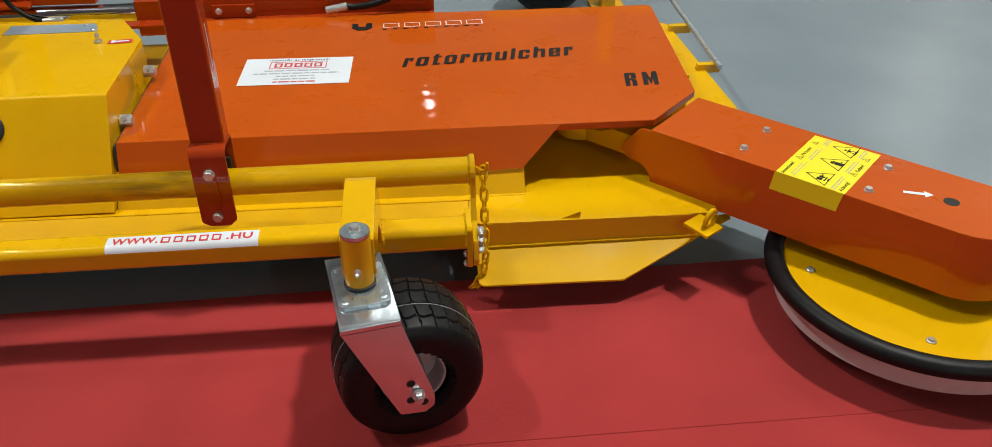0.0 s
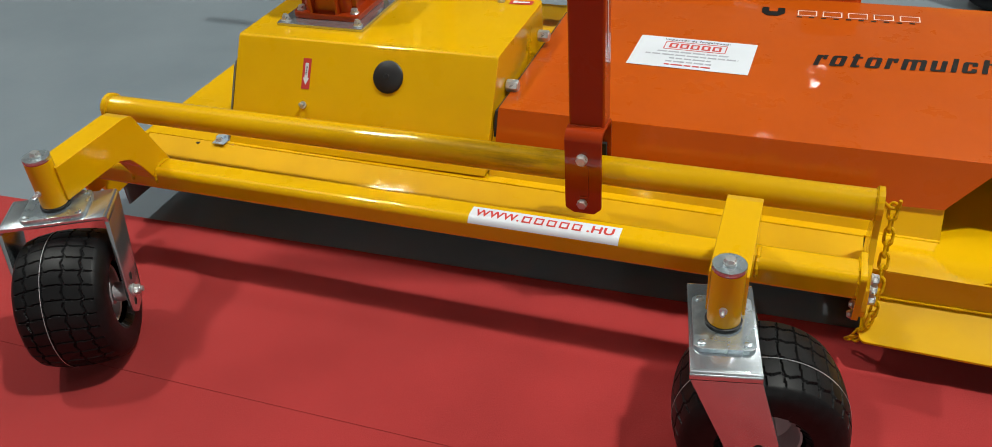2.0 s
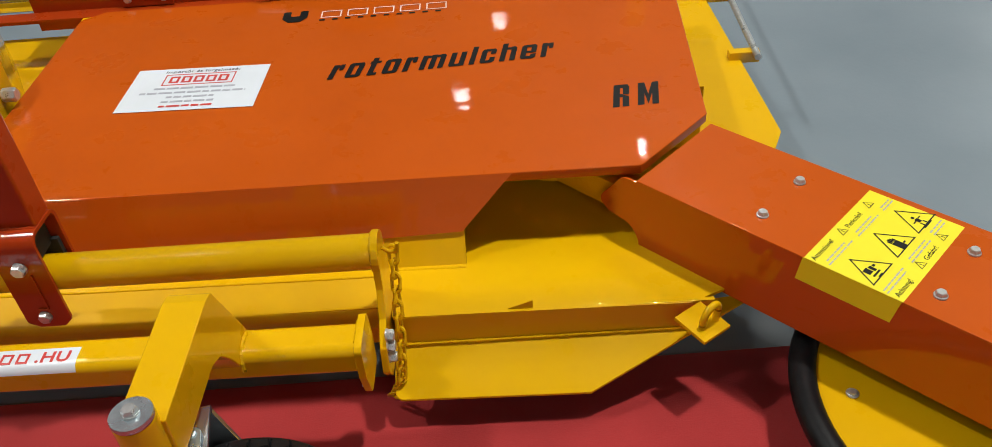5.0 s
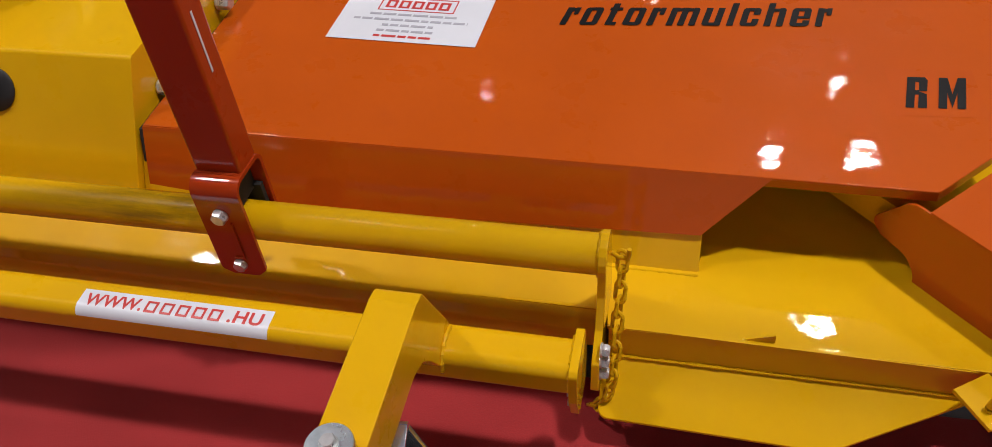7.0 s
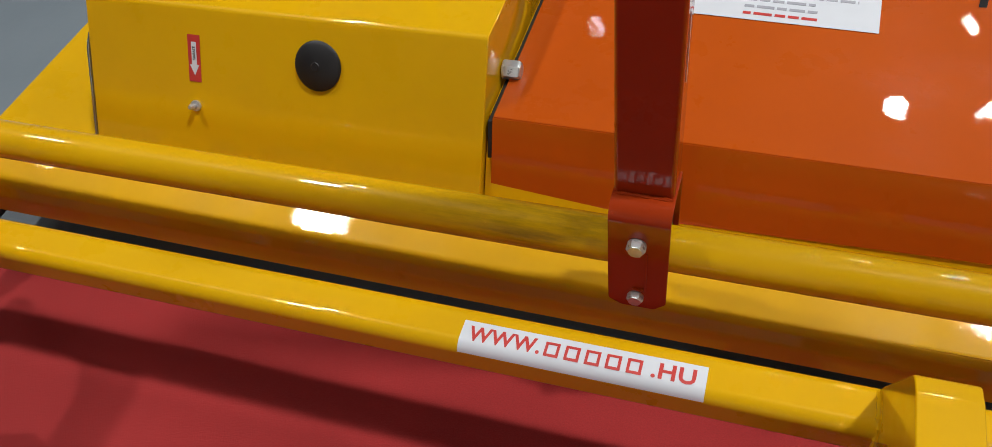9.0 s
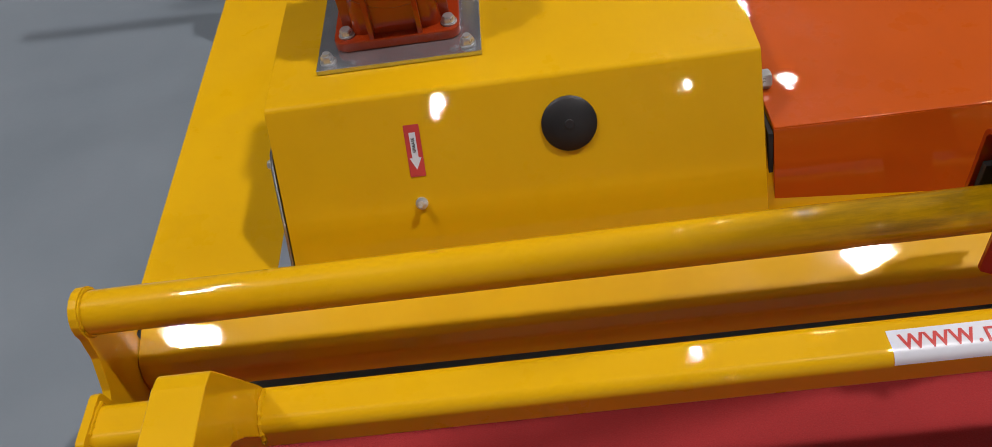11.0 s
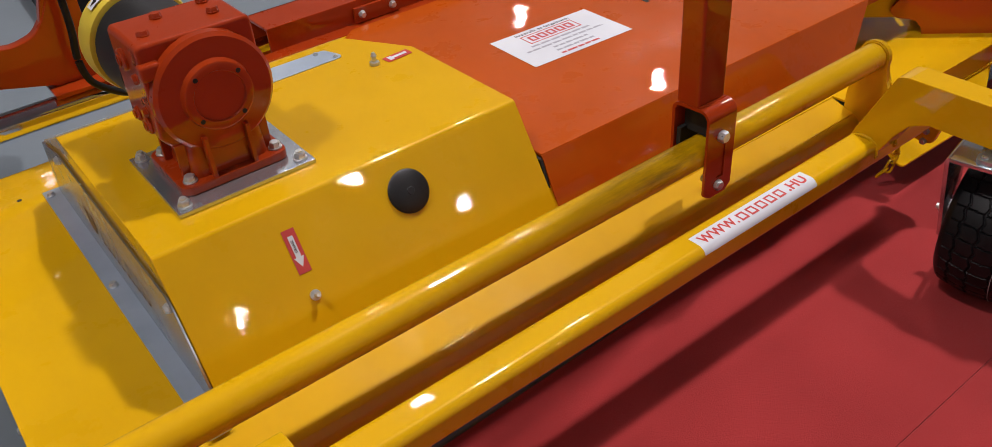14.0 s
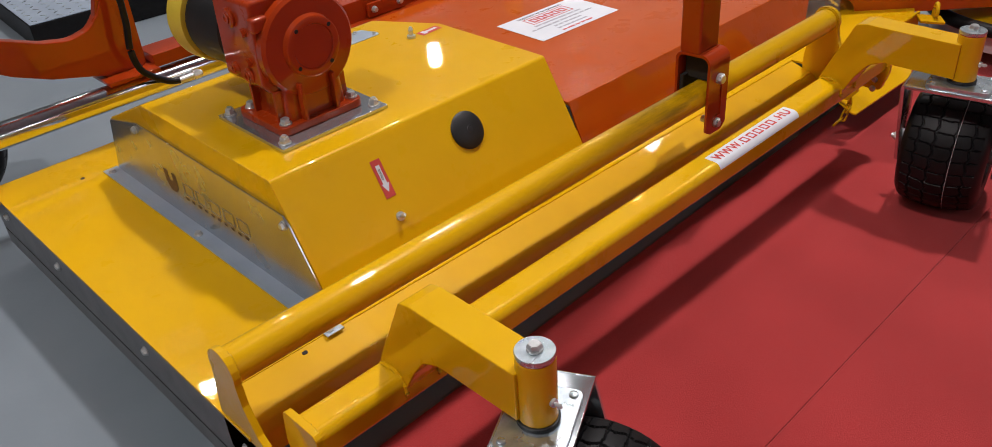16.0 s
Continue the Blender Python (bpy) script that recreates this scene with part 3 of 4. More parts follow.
# ---- gearbox housing ----
def housing():
    x0, x1 = -0.9465, -0.262
    prof = rounded([(0.128, 0.222), (0.268, 0.455), (0.755, 0.455), (0.955, 0.368), (0.99, 0.222)], [0, 0.012, 0.03, 0.01, 0], 5)
    bm = prism(prof, "x", x0, x1, 0.003)
    cut = bmesh.ops.bisect_plane(bm, geom=bm.verts[:] + bm.edges[:] + bm.faces[:], plane_co=(-0.272, 0.616, 0.4), plane_no=(0.137, 0.076, 0), clear_outer=True)
    bmesh.ops.edgeloop_fill(bm, edges=[e for e in cut["geom_cut"] if isinstance(e, bmesh.types.BMEdge)])
    b = part("gearbox_cover", bm, YELLOW, MOWER)
    # galvanised end panel with its foot flange
    pan = [(0.130, 0.2245), (0.222, 0.382), (0.240, 0.399), (0.800, 0.402), (0.950, 0.366), (0.998, 0.2245)]
    p = part("end_panel", prism(pan, "x", -0.9515, -0.9475, 0.0008), PANEL, MOWER, "bare galvanised end panel with cut-out mark")
    part("foot_flange", box(-0.985, -0.950, 0.108, 1.01, 0.2250, 0.2275, 0.0008), GALV, p)
    for y, z in ((0.240, 0.380), (0.81, 0.384)):
        bolt(p, (-0.9515, y, z), (-1, 0, 0), 0.013, 0.007, 0.018)
    for y in (0.122, 0.577, 0.985):
        bolt(p, (-0.972, y, 0.2275), (0, 0, 1), 0.013, 0.007, 0.018)
    maker_mark(plane_pose((-0.9518, 0.69, 0.305), (0, -1, 0.01), (0, 0, 1)), 0.74, p, "cut_out_mark", INK_TAN, INK_BROWN)
    # plug, grease nipple and stickers on the sloping front
    up = Vector((0, 0.14, 0.233)).normalized()
    nrm = Vector((1, 0, 0)).cross(up)
    def on_front(x, z, lift=0.0):
        return Vector((x, 0.128 + (z - 0.222) * 0.14 / 0.233, z)) + nrm * lift
    plug = lathe([(0.0375, 0), (0.0385, 0.003), (0.034, 0.007), (0.019, 0.0105), (0.007, 0.0115), (0.006, 0.0125), (0.001, 0.0125)], 40)
    part("rubber_plug", plug, BLACK, b, "black rubber plug", plane_pose(on_front(-0.528, 0.395), (1, 0, 0), up))
    part("grease_nipple", lathe([(0.009, 0), (0.009, 0.004), (0.004, 0.005), (0.004, 0.011), (0.0055, 0.013), (0.003, 0.019)], 12), BOLT, b, "", plane_pose(on_front(-0.747, 0.320), (1, 0, 0), up))
    s = part("arrow_sticker", sheet([(-0.011, -0.037, 0), (0.011, -0.037, 0), (0.011, 0.037, 0), (-0.011, 0.037, 0)]), INK_RED, MOWER, "red sticker with a white arrow", plane_pose(on_front(-0.746, 0.385), (1, 0, 0), up))
    a = bmesh.new()
    pts = [(-0.0045, 0.026), (0.0045, 0.026), (0.0045, -0.010), (0.0085, -0.010), (0, -0.027), (-0.0085, -0.010), (-0.0045, -0.010)]
    a.faces.new([a.verts.new((x, y, 0)) for x, y in pts[::-1]])
    part("white_arrow", a, WHITE, s, m=Matrix.Translation((0, 0, 0.0013)))
    lettering("print", "GREASE", 0.0062, INK_BLACK, s, Matrix.Translation((0, 0.008, 0.0015)) @ pose(0, 0, 0, 0, 0, 90), 1.0)
    # top of the cover: second nipple and sticker, galvanised strip, side bolts
    part("grease_nipple", lathe([(0.010, 0), (0.010, 0.006), (0.005, 0.007), (0.005, 0.015), (0.0065, 0.018), (0.003, 0.026)], 12), BOLT, b, m=Matrix.Translation((-0.366, 0.585, 0.4555)))
    s2 = part("arrow_sticker", sheet([(-0.03, -0.012, 0), (0.03, -0.012, 0), (0.03, 0.012, 0), (-0.03, 0.012, 0)]), INK_RED, MOWER, "red sticker with a white arrow", pose(-0.312, 0.585, 0.4555, 0, 0, 4))
    part("white_arrow", bars([(-0.012, 0.022, -0.004, 0.004), (-0.022, -0.012, -0.008, 0.008)]), WHITE, s2, m=Matrix.Translation((0, 0, 0.0012)))
    part("cover_strip", prism(rounded([(-0.63, 0.661), (-0.388, 0.664), (-0.408, 0.722), (-0.63, 0.726)], [0, 0.012, 0.012, 0], 4), "z", 0.4552, 0.4572, 0.0006), GALV, b, "galvanised strip")
    part("rear_strip", prism([(-0.937, 0.822), (-0.842, 0.815), (-0.842, 0.829), (-0.937, 0.836)], "z", 0.0, 0.0012, 0.0), GALV, b, m=pose(0, 0.829, 0.4240, -23.5) @ Matrix.Translation((0, -0.829, 0)))
    for x in (-0.40, -0.39):
        bolt(b, (-0.405 if x < -0.395 else -0.432, 0.674 if x < -0.395 else 0.712, 0.4572), (0, 0, 1), 0.008, 0.004, 0.011)
    for y, z in ((0.305, 0.367), (0.556, 0.384)):
        bolt(b, (-0.259, y, z), (1, 0, 0), 0.026, 0.026, 0.030)
    return b


FILM = paint("clear_film_over_orange", (0.46, 0.073, 0.004), (0.52, 0.086, 0.005), 0.3, 0.06)
part("clear_film", sheet([(-0.066, -0.062, 0), (0.066, -0.062, 0), (0.066, 0.060, 0), (-0.066, 0.060, 0)], 0.0003, 0.00005), FILM, HOOD, "", plane_pose((1.022, 0.437, HOOD_Z), (1, 0.06, 0), (-0.06, 1, 0)))
INK_TAN = metal("pale_cut_edge", (0.40, 0.36, 0.30), (0.50, 0.45, 0.38), 0.3)
INK_BROWN = plain("dark_cut_out", (0.10, 0.05, 0.015), (0.16, 0.08, 0.03), 0.5)
housing()


def gearbox():
    cx, cy, z0 = -0.757, 0.442, 0.4555
    base = part("gearbox_plate", box(-0.875, -0.637, 0.331, 0.560, z0, z0 + 0.008, 0.0012), PLATE, MOWER, "bright zinc base plate")
    for sx in (-1, 1):
        for sy in (-1, 1):
            bolt(base, (-0.757 + sx * 0.101, 0.4455 + sy * 0.096, z0 + 0.008), (0, 0, 1), 0.017, 0.012, 0.024, 0.004)
    zb = z0 + 0.014
    foot = prism(rounded([(cx - 0.092, cy - 0.076), (cx + 0.092, cy - 0.076), (cx + 0.092, cy + 0.086), (cx - 0.092, cy + 0.086)], 0.018, 4), "z", z0 + 0.008, zb + 0.010, 0.003)
    neck = prism(rounded([(-0.066, -0.060), (0.066, -0.060), (0.066, 0.070), (-0.066, 0.070)], 0.016, 4), "z", 0.0, 0.083, 0.0)
    for v in neck.verts:
        v.co.x *= 1.0 - 0.08 * v.co.z / 0.075
    neck.transform(Matrix.Translation((cx, cy, zb + 0.008)))
    ribs = [box(cx + s * 0.035 - 0.004, cx + s * 0.035 + 0.004, cy - 0.074, cy - 0.02, zb + 0.008, zb + 0.08, 0.002) for s in (-1, 1)]
    ribs += [box(cx - 0.078, cx + 0.078, cy + s * 0.04 - 0.004, cy + s * 0.04 + 0.004, zb + 0.008, zb + 0.07, 0.002) for s in (-1, 1)]
    body = prism(rounded([(cx - 0.078, zb + 0.066), (cx + 0.078, zb + 0.066), (cx + 0.096, zb + 0.085), (cx + 0.094, zb + 0.236), (cx - 0.089, zb + 0.238), (cx - 0.092, zb + 0.085)], 0.010, 4), "y", cy - 0.040, cy + 0.088, 0.006, 3)
    g = part("gearbox", body, RED_OXIDE, MOWER, "red-orange painted cast gearbox")
    part("foot", foot, RED_OXIDE, g)
    part("neck", neck, RED_OXIDE, g)
    for rib in ribs:
        part("rib", rib, RED_OXIDE, g)
    c = Vector((cx + 0.005, cy - 0.040, zb + 0.140))
    ring = lathe([(0.096, 0.0), (0.096, -0.016), (0.090, -0.022), (0.058, -0.024), (0.055, -0.034), (0.052, -0.036), (0.042, -0.036), (0.040, -0.033)], 56, "y")
    ring.transform(Matrix.Translation(c))
    cov = part("end_cover", ring, RED_OXIDE, MOWER)
    for a in (40, 130, 220, 310):
        x, z = 0.048 * math.cos(radians(a)), 0.048 * math.sin(radians(a))
        part("bolt_hole", rod((c.x + x, c.y - 0.0365, c.z + z), (c.x + x, c.y - 0.0345, c.z + z), 0.004, 12), SHADE_BLACK, cov)
    for sx in (-1, 1):
        for sy in (-1, 1):
            bolt(g, (cx + 0.002 + sx * 0.0745, cy + 0.004 + sy * 0.060, zb + 0.010), (0, 0, 1), 0.017, 0.011, 0.024)
    for x, z in ((cx - 0.090, zb + 0.125), (cx + 0.095, zb + 0.125), (cx - 0.089, zb + 0.18)):
        bolt(g, (x, cy - 0.01, z), (1 if x > cx else -1, 0, 0), 0.014, 0.008, 0.018, material=RED_OXIDE)
    for dx, dy in ((-0.06, 0.0), (0.055, 0.01), (-0.02, 0.055), (0.06, 0.065)):
        bolt(g, (cx + dx, cy + dy, zb + 0.237), (0, 0, 1), 0.017, 0.008, 0.02, material=RED_OXIDE)
    for y, z, r in ((cy + 0.0, zb + 0.098, 0.015), (cy + 0.045, zb + 0.102, 0.013), (cy + 0.03, zb + 0.200, 0.018)):
        boss = part("boss", rod((cx - 0.097, y, z), (cx - 0.05, y, z), r, 22, 0.003), RED_OXIDE, g)
        part("plug_screw", lathe([(r * 0.55, 0.0), (r * 0.55, -0.003), (r * 0.3, -0.003), (r * 0.28, -0.001)], 12, "x"), RED_OXIDE, g, m=Matrix.Translation((cx - 0.097, y, z)))
    part("lug", box(cx - 0.094, cx - 0.060, cy - 0.052, cy - 0.03, zb + 0.185, zb + 0.212, 0.006, 3), RED_OXIDE, g)
    # drive shaft guard behind the gearbox
    cup = lathe([(0.066, 0.0), (0.084, 0.012), (0.088, 0.120), (0.085, 0.132)], 40, "y")
    cup.transform(Matrix.Translation((cx - 0.005, cy + 0.088, zb + 0.140)))
    part("black_collar", cup, BLACK, g, "black plastic collar")
    cone = lathe([(0.074, 0.0), (0.093, 0.004), (0.097, 0.024), (0.098, 0.050), (0.096, 0.054), (0.087, 0.052)], 44, "y")
    cone.transform(Matrix.Translation((cx - 0.005, cy + 0.220, zb + 0.140)))
    part("shaft_guard", cone, CUP_YELLOW, g, "yellow plastic shaft guard")
    patch = bmesh.new()
    ring = [[patch.verts.new((cx - 0.005 + 0.0990 * math.cos(radians(a)), cy + y, zb + 0.140 + 0.0990 * math.sin(radians(a)))) for a in range(104, 133, 4)] for y in (0.238, 0.262)]
    for i in range(len(ring[0]) - 1):
        patch.faces.new((ring[0][i], ring[0][i + 1], ring[1][i + 1], ring[1][i]))
    part("arrow_label", patch, WHITE, g, "white label with a black arrow")
    patch = bmesh.new()
    strip = [[patch.verts.new((cx - 0.005 + 0.0994 * math.cos(radians(a)), cy + 0.250 + y * (1.0 if a < 122 else 2.2 * (130 - a) / 8), zb + 0.140 + 0.0994 * math.sin(radians(a)))) for a in (108, 114, 121.9, 122, 129.5)] for y in (-0.003, 0.003)]
    for i in range(4):
        patch.faces.new((strip[0][i], strip[0][i + 1], strip[1][i + 1], strip[1][i]))
    part("black_arrow", patch, INK_BLACK, g)


gearbox()


# ---- tubes across the front ----
UT = (0.039, 0.339, 0.030)


def end_plate(x0, x1):
    pts = []
    for a in range(200, -21, -20):
        pts.append((UT[0] + 0.036 * math.cos(radians(a)), UT[1] + 0.036 * math.sin(radians(a))))
    pts += [(0.088, 0.235), (0.088, 0.15), (-0.05, 0.14), (-0.072, 0.17), (-0.06, 0.215), (-0.022, 0.245), (0.0, 0.29)]
    return prism(rounded(pts, 0.01, 2), "x", x0, x1, 0.0015)


def frame_tubes():
    u = part("upper_tube", lathe([(UT[2], -1.186), (UT[2], 0.548)], 40, "x"), YELLOW_SMEARED, MOWER)
    u.matrix_basis = Matrix.Translation((0, UT[0], UT[1]))
    part("end_plate", end_plate(-1.198, -1.186), YELLOW, MOWER)
    r = part("end_plate", end_plate(0.546, 0.558), YELLOW, MOWER)
    for k, z in enumerate((0.232, 0.212, 0.190)):
        bolt(r, (0.558, -0.045 - 0.004 * k, z), (1, 0, 0), 0.017, 0.012, 0.022)
    lp = rounded([(-0.140, 0.303), (-0.076, 0.303), (-0.076, 0.248), (-0.140, 0.248)], [0.017, 0.017, 0.013, 0.013], 7)
    l = part("lower_tube", prism(lp, "x", -1.158, 0.530, 0), YELLOW, MOWER)
    for x0, x1 in ((-1.170, -1.158), (0.528, 0.540)):
        pl = rounded([(-0.148, 0.310), (-0.066, 0.310), (-0.058, 0.25), (-0.066, 0.198), (-0.134, 0.198), (-0.150, 0.25)], 0.012, 3)
        f = part("flange_plate", prism(pl, "x", x0, x1, 0.0015), YELLOW, MOWER)
        if x0 > 0:
            for y, z in ((-0.12, 0.262), (-0.118, 0.225), (-0.116, 0.20)):
                bolt(f, (x0, y, z), (-1, 0, 0), 0.012, 0.006, 0.016)
    for x in (-1.186, 0.546):
        pts = [(x, UT[0] + (UT[2] + 0.001) * math.cos(a * math.pi / 12), UT[1] + (UT[2] + 0.001) * math.sin(a * math.pi / 12)) for a in range(25)]
        part("weld_bead", weld(pts, 0.003, 11), YELLOW, u, m=u.matrix_basis.inverted())
    for x in (-1.158, 0.528):
        part("weld_bead", weld([(x, -0.076, 0.270), (x, -0.078, 0.300), (x, -0.092, 0.304), (x, -0.124, 0.304), (x, -0.139, 0.290), (x, -0.141, 0.265)], 0.003, 12), YELLOW, l)
    # web address sticker wrapped over the lower tube
    x0, x1 = -0.196, 0.106

    def over(s):
        """A point of the bar's skin, s metres from the sticker's back edge over the top and down the front."""
        flat = 0.023
        if s < flat:
            return Vector((0, -0.100 - s, 0.3032))
        a = (s - flat) / 0.0172
        if a < math.pi / 2:
            return Vector((0, -0.123 - 0.0172 * math.sin(a), 0.286 + 0.0172 * math.cos(a)))
        return Vector((0, -0.1402, 0.286 - (s - flat - 0.0172 * math.pi / 2)))

    bm = bmesh.new()
    length, n = 0.046, 18
    cols = [[bm.verts.new(over(length * k / n) + Vector((x, 0, 0.0003))) for k in range(n + 1)] for x in (x0, x1)]
    for k in range(n):
        bm.faces.new((cols[0][k], cols[1][k], cols[1][k + 1], cols[0][k + 1]))
    s = part("web_sticker", bm, WHITE, MOWER, "white sticker with red print")

    def wrap(ob, cx):
        cut = bmesh.new()
        cut.from_mesh(ob.data)
        for k in range(-6, 7):
            bmesh.ops.bisect_plane(cut, geom=cut.verts[:] + cut.edges[:] + cut.faces[:], plane_co=(0, k * 0.002, 0), plane_no=(0, 1, 0))
        cut.to_mesh(ob.data)
        cut.free()
        for v in ob.data.vertices:
            z = max(v.co.z, 0)
            p, q = over(length / 2 - 0.0045 - v.co.y), over(length / 2 - 0.004 - v.co.y)
            n = Vector((1, 0, 0)).cross(p - q).normalized()
            v.co = p + n * (0.0006 + z) + Vector((v.co.x + cx, 0, 0))
    # the address reads over the tube; the name in its middle is plain blocks
    wrap(lettering("print", "WWW.", 0.0285, INK_RED, s, Matrix(), 1.06, 0, 1.0, 0.0007, "", 0.092), -0.139)
    wrap(lettering("print", ".HU", 0.0285, INK_RED, s, Matrix(), 1.06, 0, 1.0, 0.0007, "", 0.052), 0.068)
    rows = []
    for i in range(5):
        c = -0.079 + i * 0.0252
        rows += [(c - 0.009, c - 0.0055, -0.0098, 0.0098), (c + 0.0055, c + 0.009, -0.0098, 0.0098), (c - 0.0055, c + 0.0055, 0.0064, 0.0098), (c - 0.0055, c + 0.0055, -0.0098, -0.0064)]
    wrap(part("print_block", bars(rows), INK_RED, s), 0)


frame_tubes()


# ---- mast with its clamp ----
def mast():
    m = part("mast_post", box(-0.035, 0.037, 0.031, 0.083, 0.434, 1.75, 0.006, 3), RED_OXIDE, MOWER, "red-orange painted square post")
    part("weld_bead", weld([(-0.034, 0.029, 0.4385), (0.036, 0.029, 0.4385)], 0.003, 31), RED_OXIDE, m)
    u = prism(rounded([(0.002, 0.440), (0.090, 0.436), (0.090, 0.318), (0.083, 0.318), (0.083, 0.429), (0.008, 0.433), (0.008, 0.286), (0.002, 0.286)],
                      [0.022, 0.018, 0, 0, 0.011, 0.015, 0, 0], 6), "x", -0.036, 0.039, 0.0008)
    tip = prism(rounded([(-0.036, 0.288), (0.039, 0.288), (0.039, 0.266), (0.024, 0.252), (-0.018, 0.252), (-0.036, 0.262)], [0, 0, 0.008, 0.006, 0.006, 0.008], 3), "y", 0.002, 0.008, 0.0008)
    k = part("mast_clamp", merged(u, tip), RED_OXIDE, MOWER, "red-orange bolted clamp over the tube")
    # added near-black blocks stand in for the shade inside the clamp's opening
    part("clamp_shade", merged(box(-0.012, 0.020, 0.010, 0.081, 0.3715, 0.4285, 0.003), box(-0.030, 0.032, 0.072, 0.0822, 0.322, 0.380, 0.002)), SHADE_BLACK, k, "near-black filling painted as shade inside the clamp")
    part("slot_edge", merged(box(0.0105, 0.0135, -0.0012, 0.003, 0.292, 0.366, 0.0008), box(-0.004, 0.0105, -0.0012, 0.003, 0.291, 0.294, 0.0008)), RED_OXIDE, k)
    bolt(k, (0, 0.002, 0.381), (0, -1, 0), 0.021, 0.012, 0.024)
    bolt(k, (0, 0.002, 0.276), (0, -1, 0), 0.019, 0.009, 0.022)
    part("clamp_bolt", rod((0, 0.004, 0.276), (0, 0.036, 0.276), 0.008, 14), BOLT, k)
    part("web_print", bars([(-0.002, 0.002, 0, 0.09)]), WHITE, m, m=plane_pose((0.0375, 0.052, 0.60), (0, 1, 0), (0, 0, 1)))
    return m


mast()


# ---- caster wheels ----
WHEEL_Z, WHEEL_SCALE = 0.172, 0.940
def tyre_mesh():
    """A broad tyre about its axle (x): crooked grooves round it, cross cuts and fine nicks."""
    bm = bmesh.new()
    W, n = 0.088, 440
    side = [(-0.80, 0.070), (-0.96, 0.082), (-1.0, 0.105), (-0.97, 0.122), (-0.90, 0.134), (-0.83, 0.1395)]
    crown = [(t, 0.150 - 0.0100 * abs(t) ** 2.4 / 0.6) for t in np.linspace(-0.80, 0.80, 81)]
    prof = side + crown + [(-x, r) for x, r in reversed(side)]
    rings = []
    for i in range(n):
        a = 2 * math.pi * i / n
        turn = i * 30 / n
        ring = []
        for t, r in prof:
            cut = 0.0
            if abs(t) < 0.83:
                zig = 0.030 * (1 - 4 * abs((turn % 1.0) - 0.5))
                for g in (-0.60, -0.22, 0.22, 0.60):
                    if abs(t - g - zig) < 0.022:
                        cut = 0.0040
                if (turn + 0.35 * abs(t)) % 1.0 < 0.080:
                    cut = 0.0034
            ring.append(bm.verts.new((t * W, (r - cut) * math.cos(a), (r - cut) * math.sin(a))))
        rings.append(ring)
    for i in range(n):
        lo, hi = rings[i], rings[(i + 1) % n]
        for j in range(len(prof) - 1):
            bm.faces.new((lo[j], lo[j + 1], hi[j + 1], hi[j]))
    return bm


def rim_mesh():
    half = [(0.058, 0.020), (0.062, 0.045), (0.0655, 0.055), (0.0665, 0.0605), (0.0625, 0.058), (0.056, 0.018), (0.040, 0.008), (0.026, 0.008), (0.026, 0.066), (0.010, 0.066)]
    prof = half + [(r, -x) for r, x in reversed(half)]
    return lathe(prof, 48, "x", closed=True)


TYRE_ME = mesh_of("tyre", tyre_mesh(), RUBBER)
RIM_ME = mesh_of("rim", rim_mesh(), RIM)


def fork_mesh(trail):
    """Inverted U of zinc plated flat bar: axle along x, trailing along +y."""
    w, top, t = 0.106, 0.352, 0.008
    bms = [box(-w + 0.008, w - 0.008, -0.052, 0.052, top - t, top, 0.001)]
    for s in (-1, 1):
        corner = []
        for k in range(7):
            a = radians(90 * k / 6)
            corner.append((s * (w - 0.008 + 0.008 * math.sin(a)), top - 0.008 + 0.008 * math.cos(a)))
        bms.append(prism(corner + [(s * w, top - 0.014), (s * (w - t), top - 0.014), (s * (w - t), top - t)], "y", -0.052, 0.052, 0.0))
        leg = rounded([(-0.052, top - 0.012), (0.052, top - 0.012), (trail + 0.030, 0.166), (trail + 0.030, 0.138), (trail + 0.012, 0.124), (trail - 0.034, 0.128)], [0, 0, 0.02, 0.008, 0.008, 0.01], 4)
        bms.append(prism(leg, "x", s * (w - t), s * w, 0.0008) if s > 0 else prism(leg, "x", -w, -w + t, 0.0008))
    return merged(*bms)


FORKS = {trail: mesh_of("fork", fork_mesh(trail), FORK_ZINC) for trail in (0.072, 0.060)}


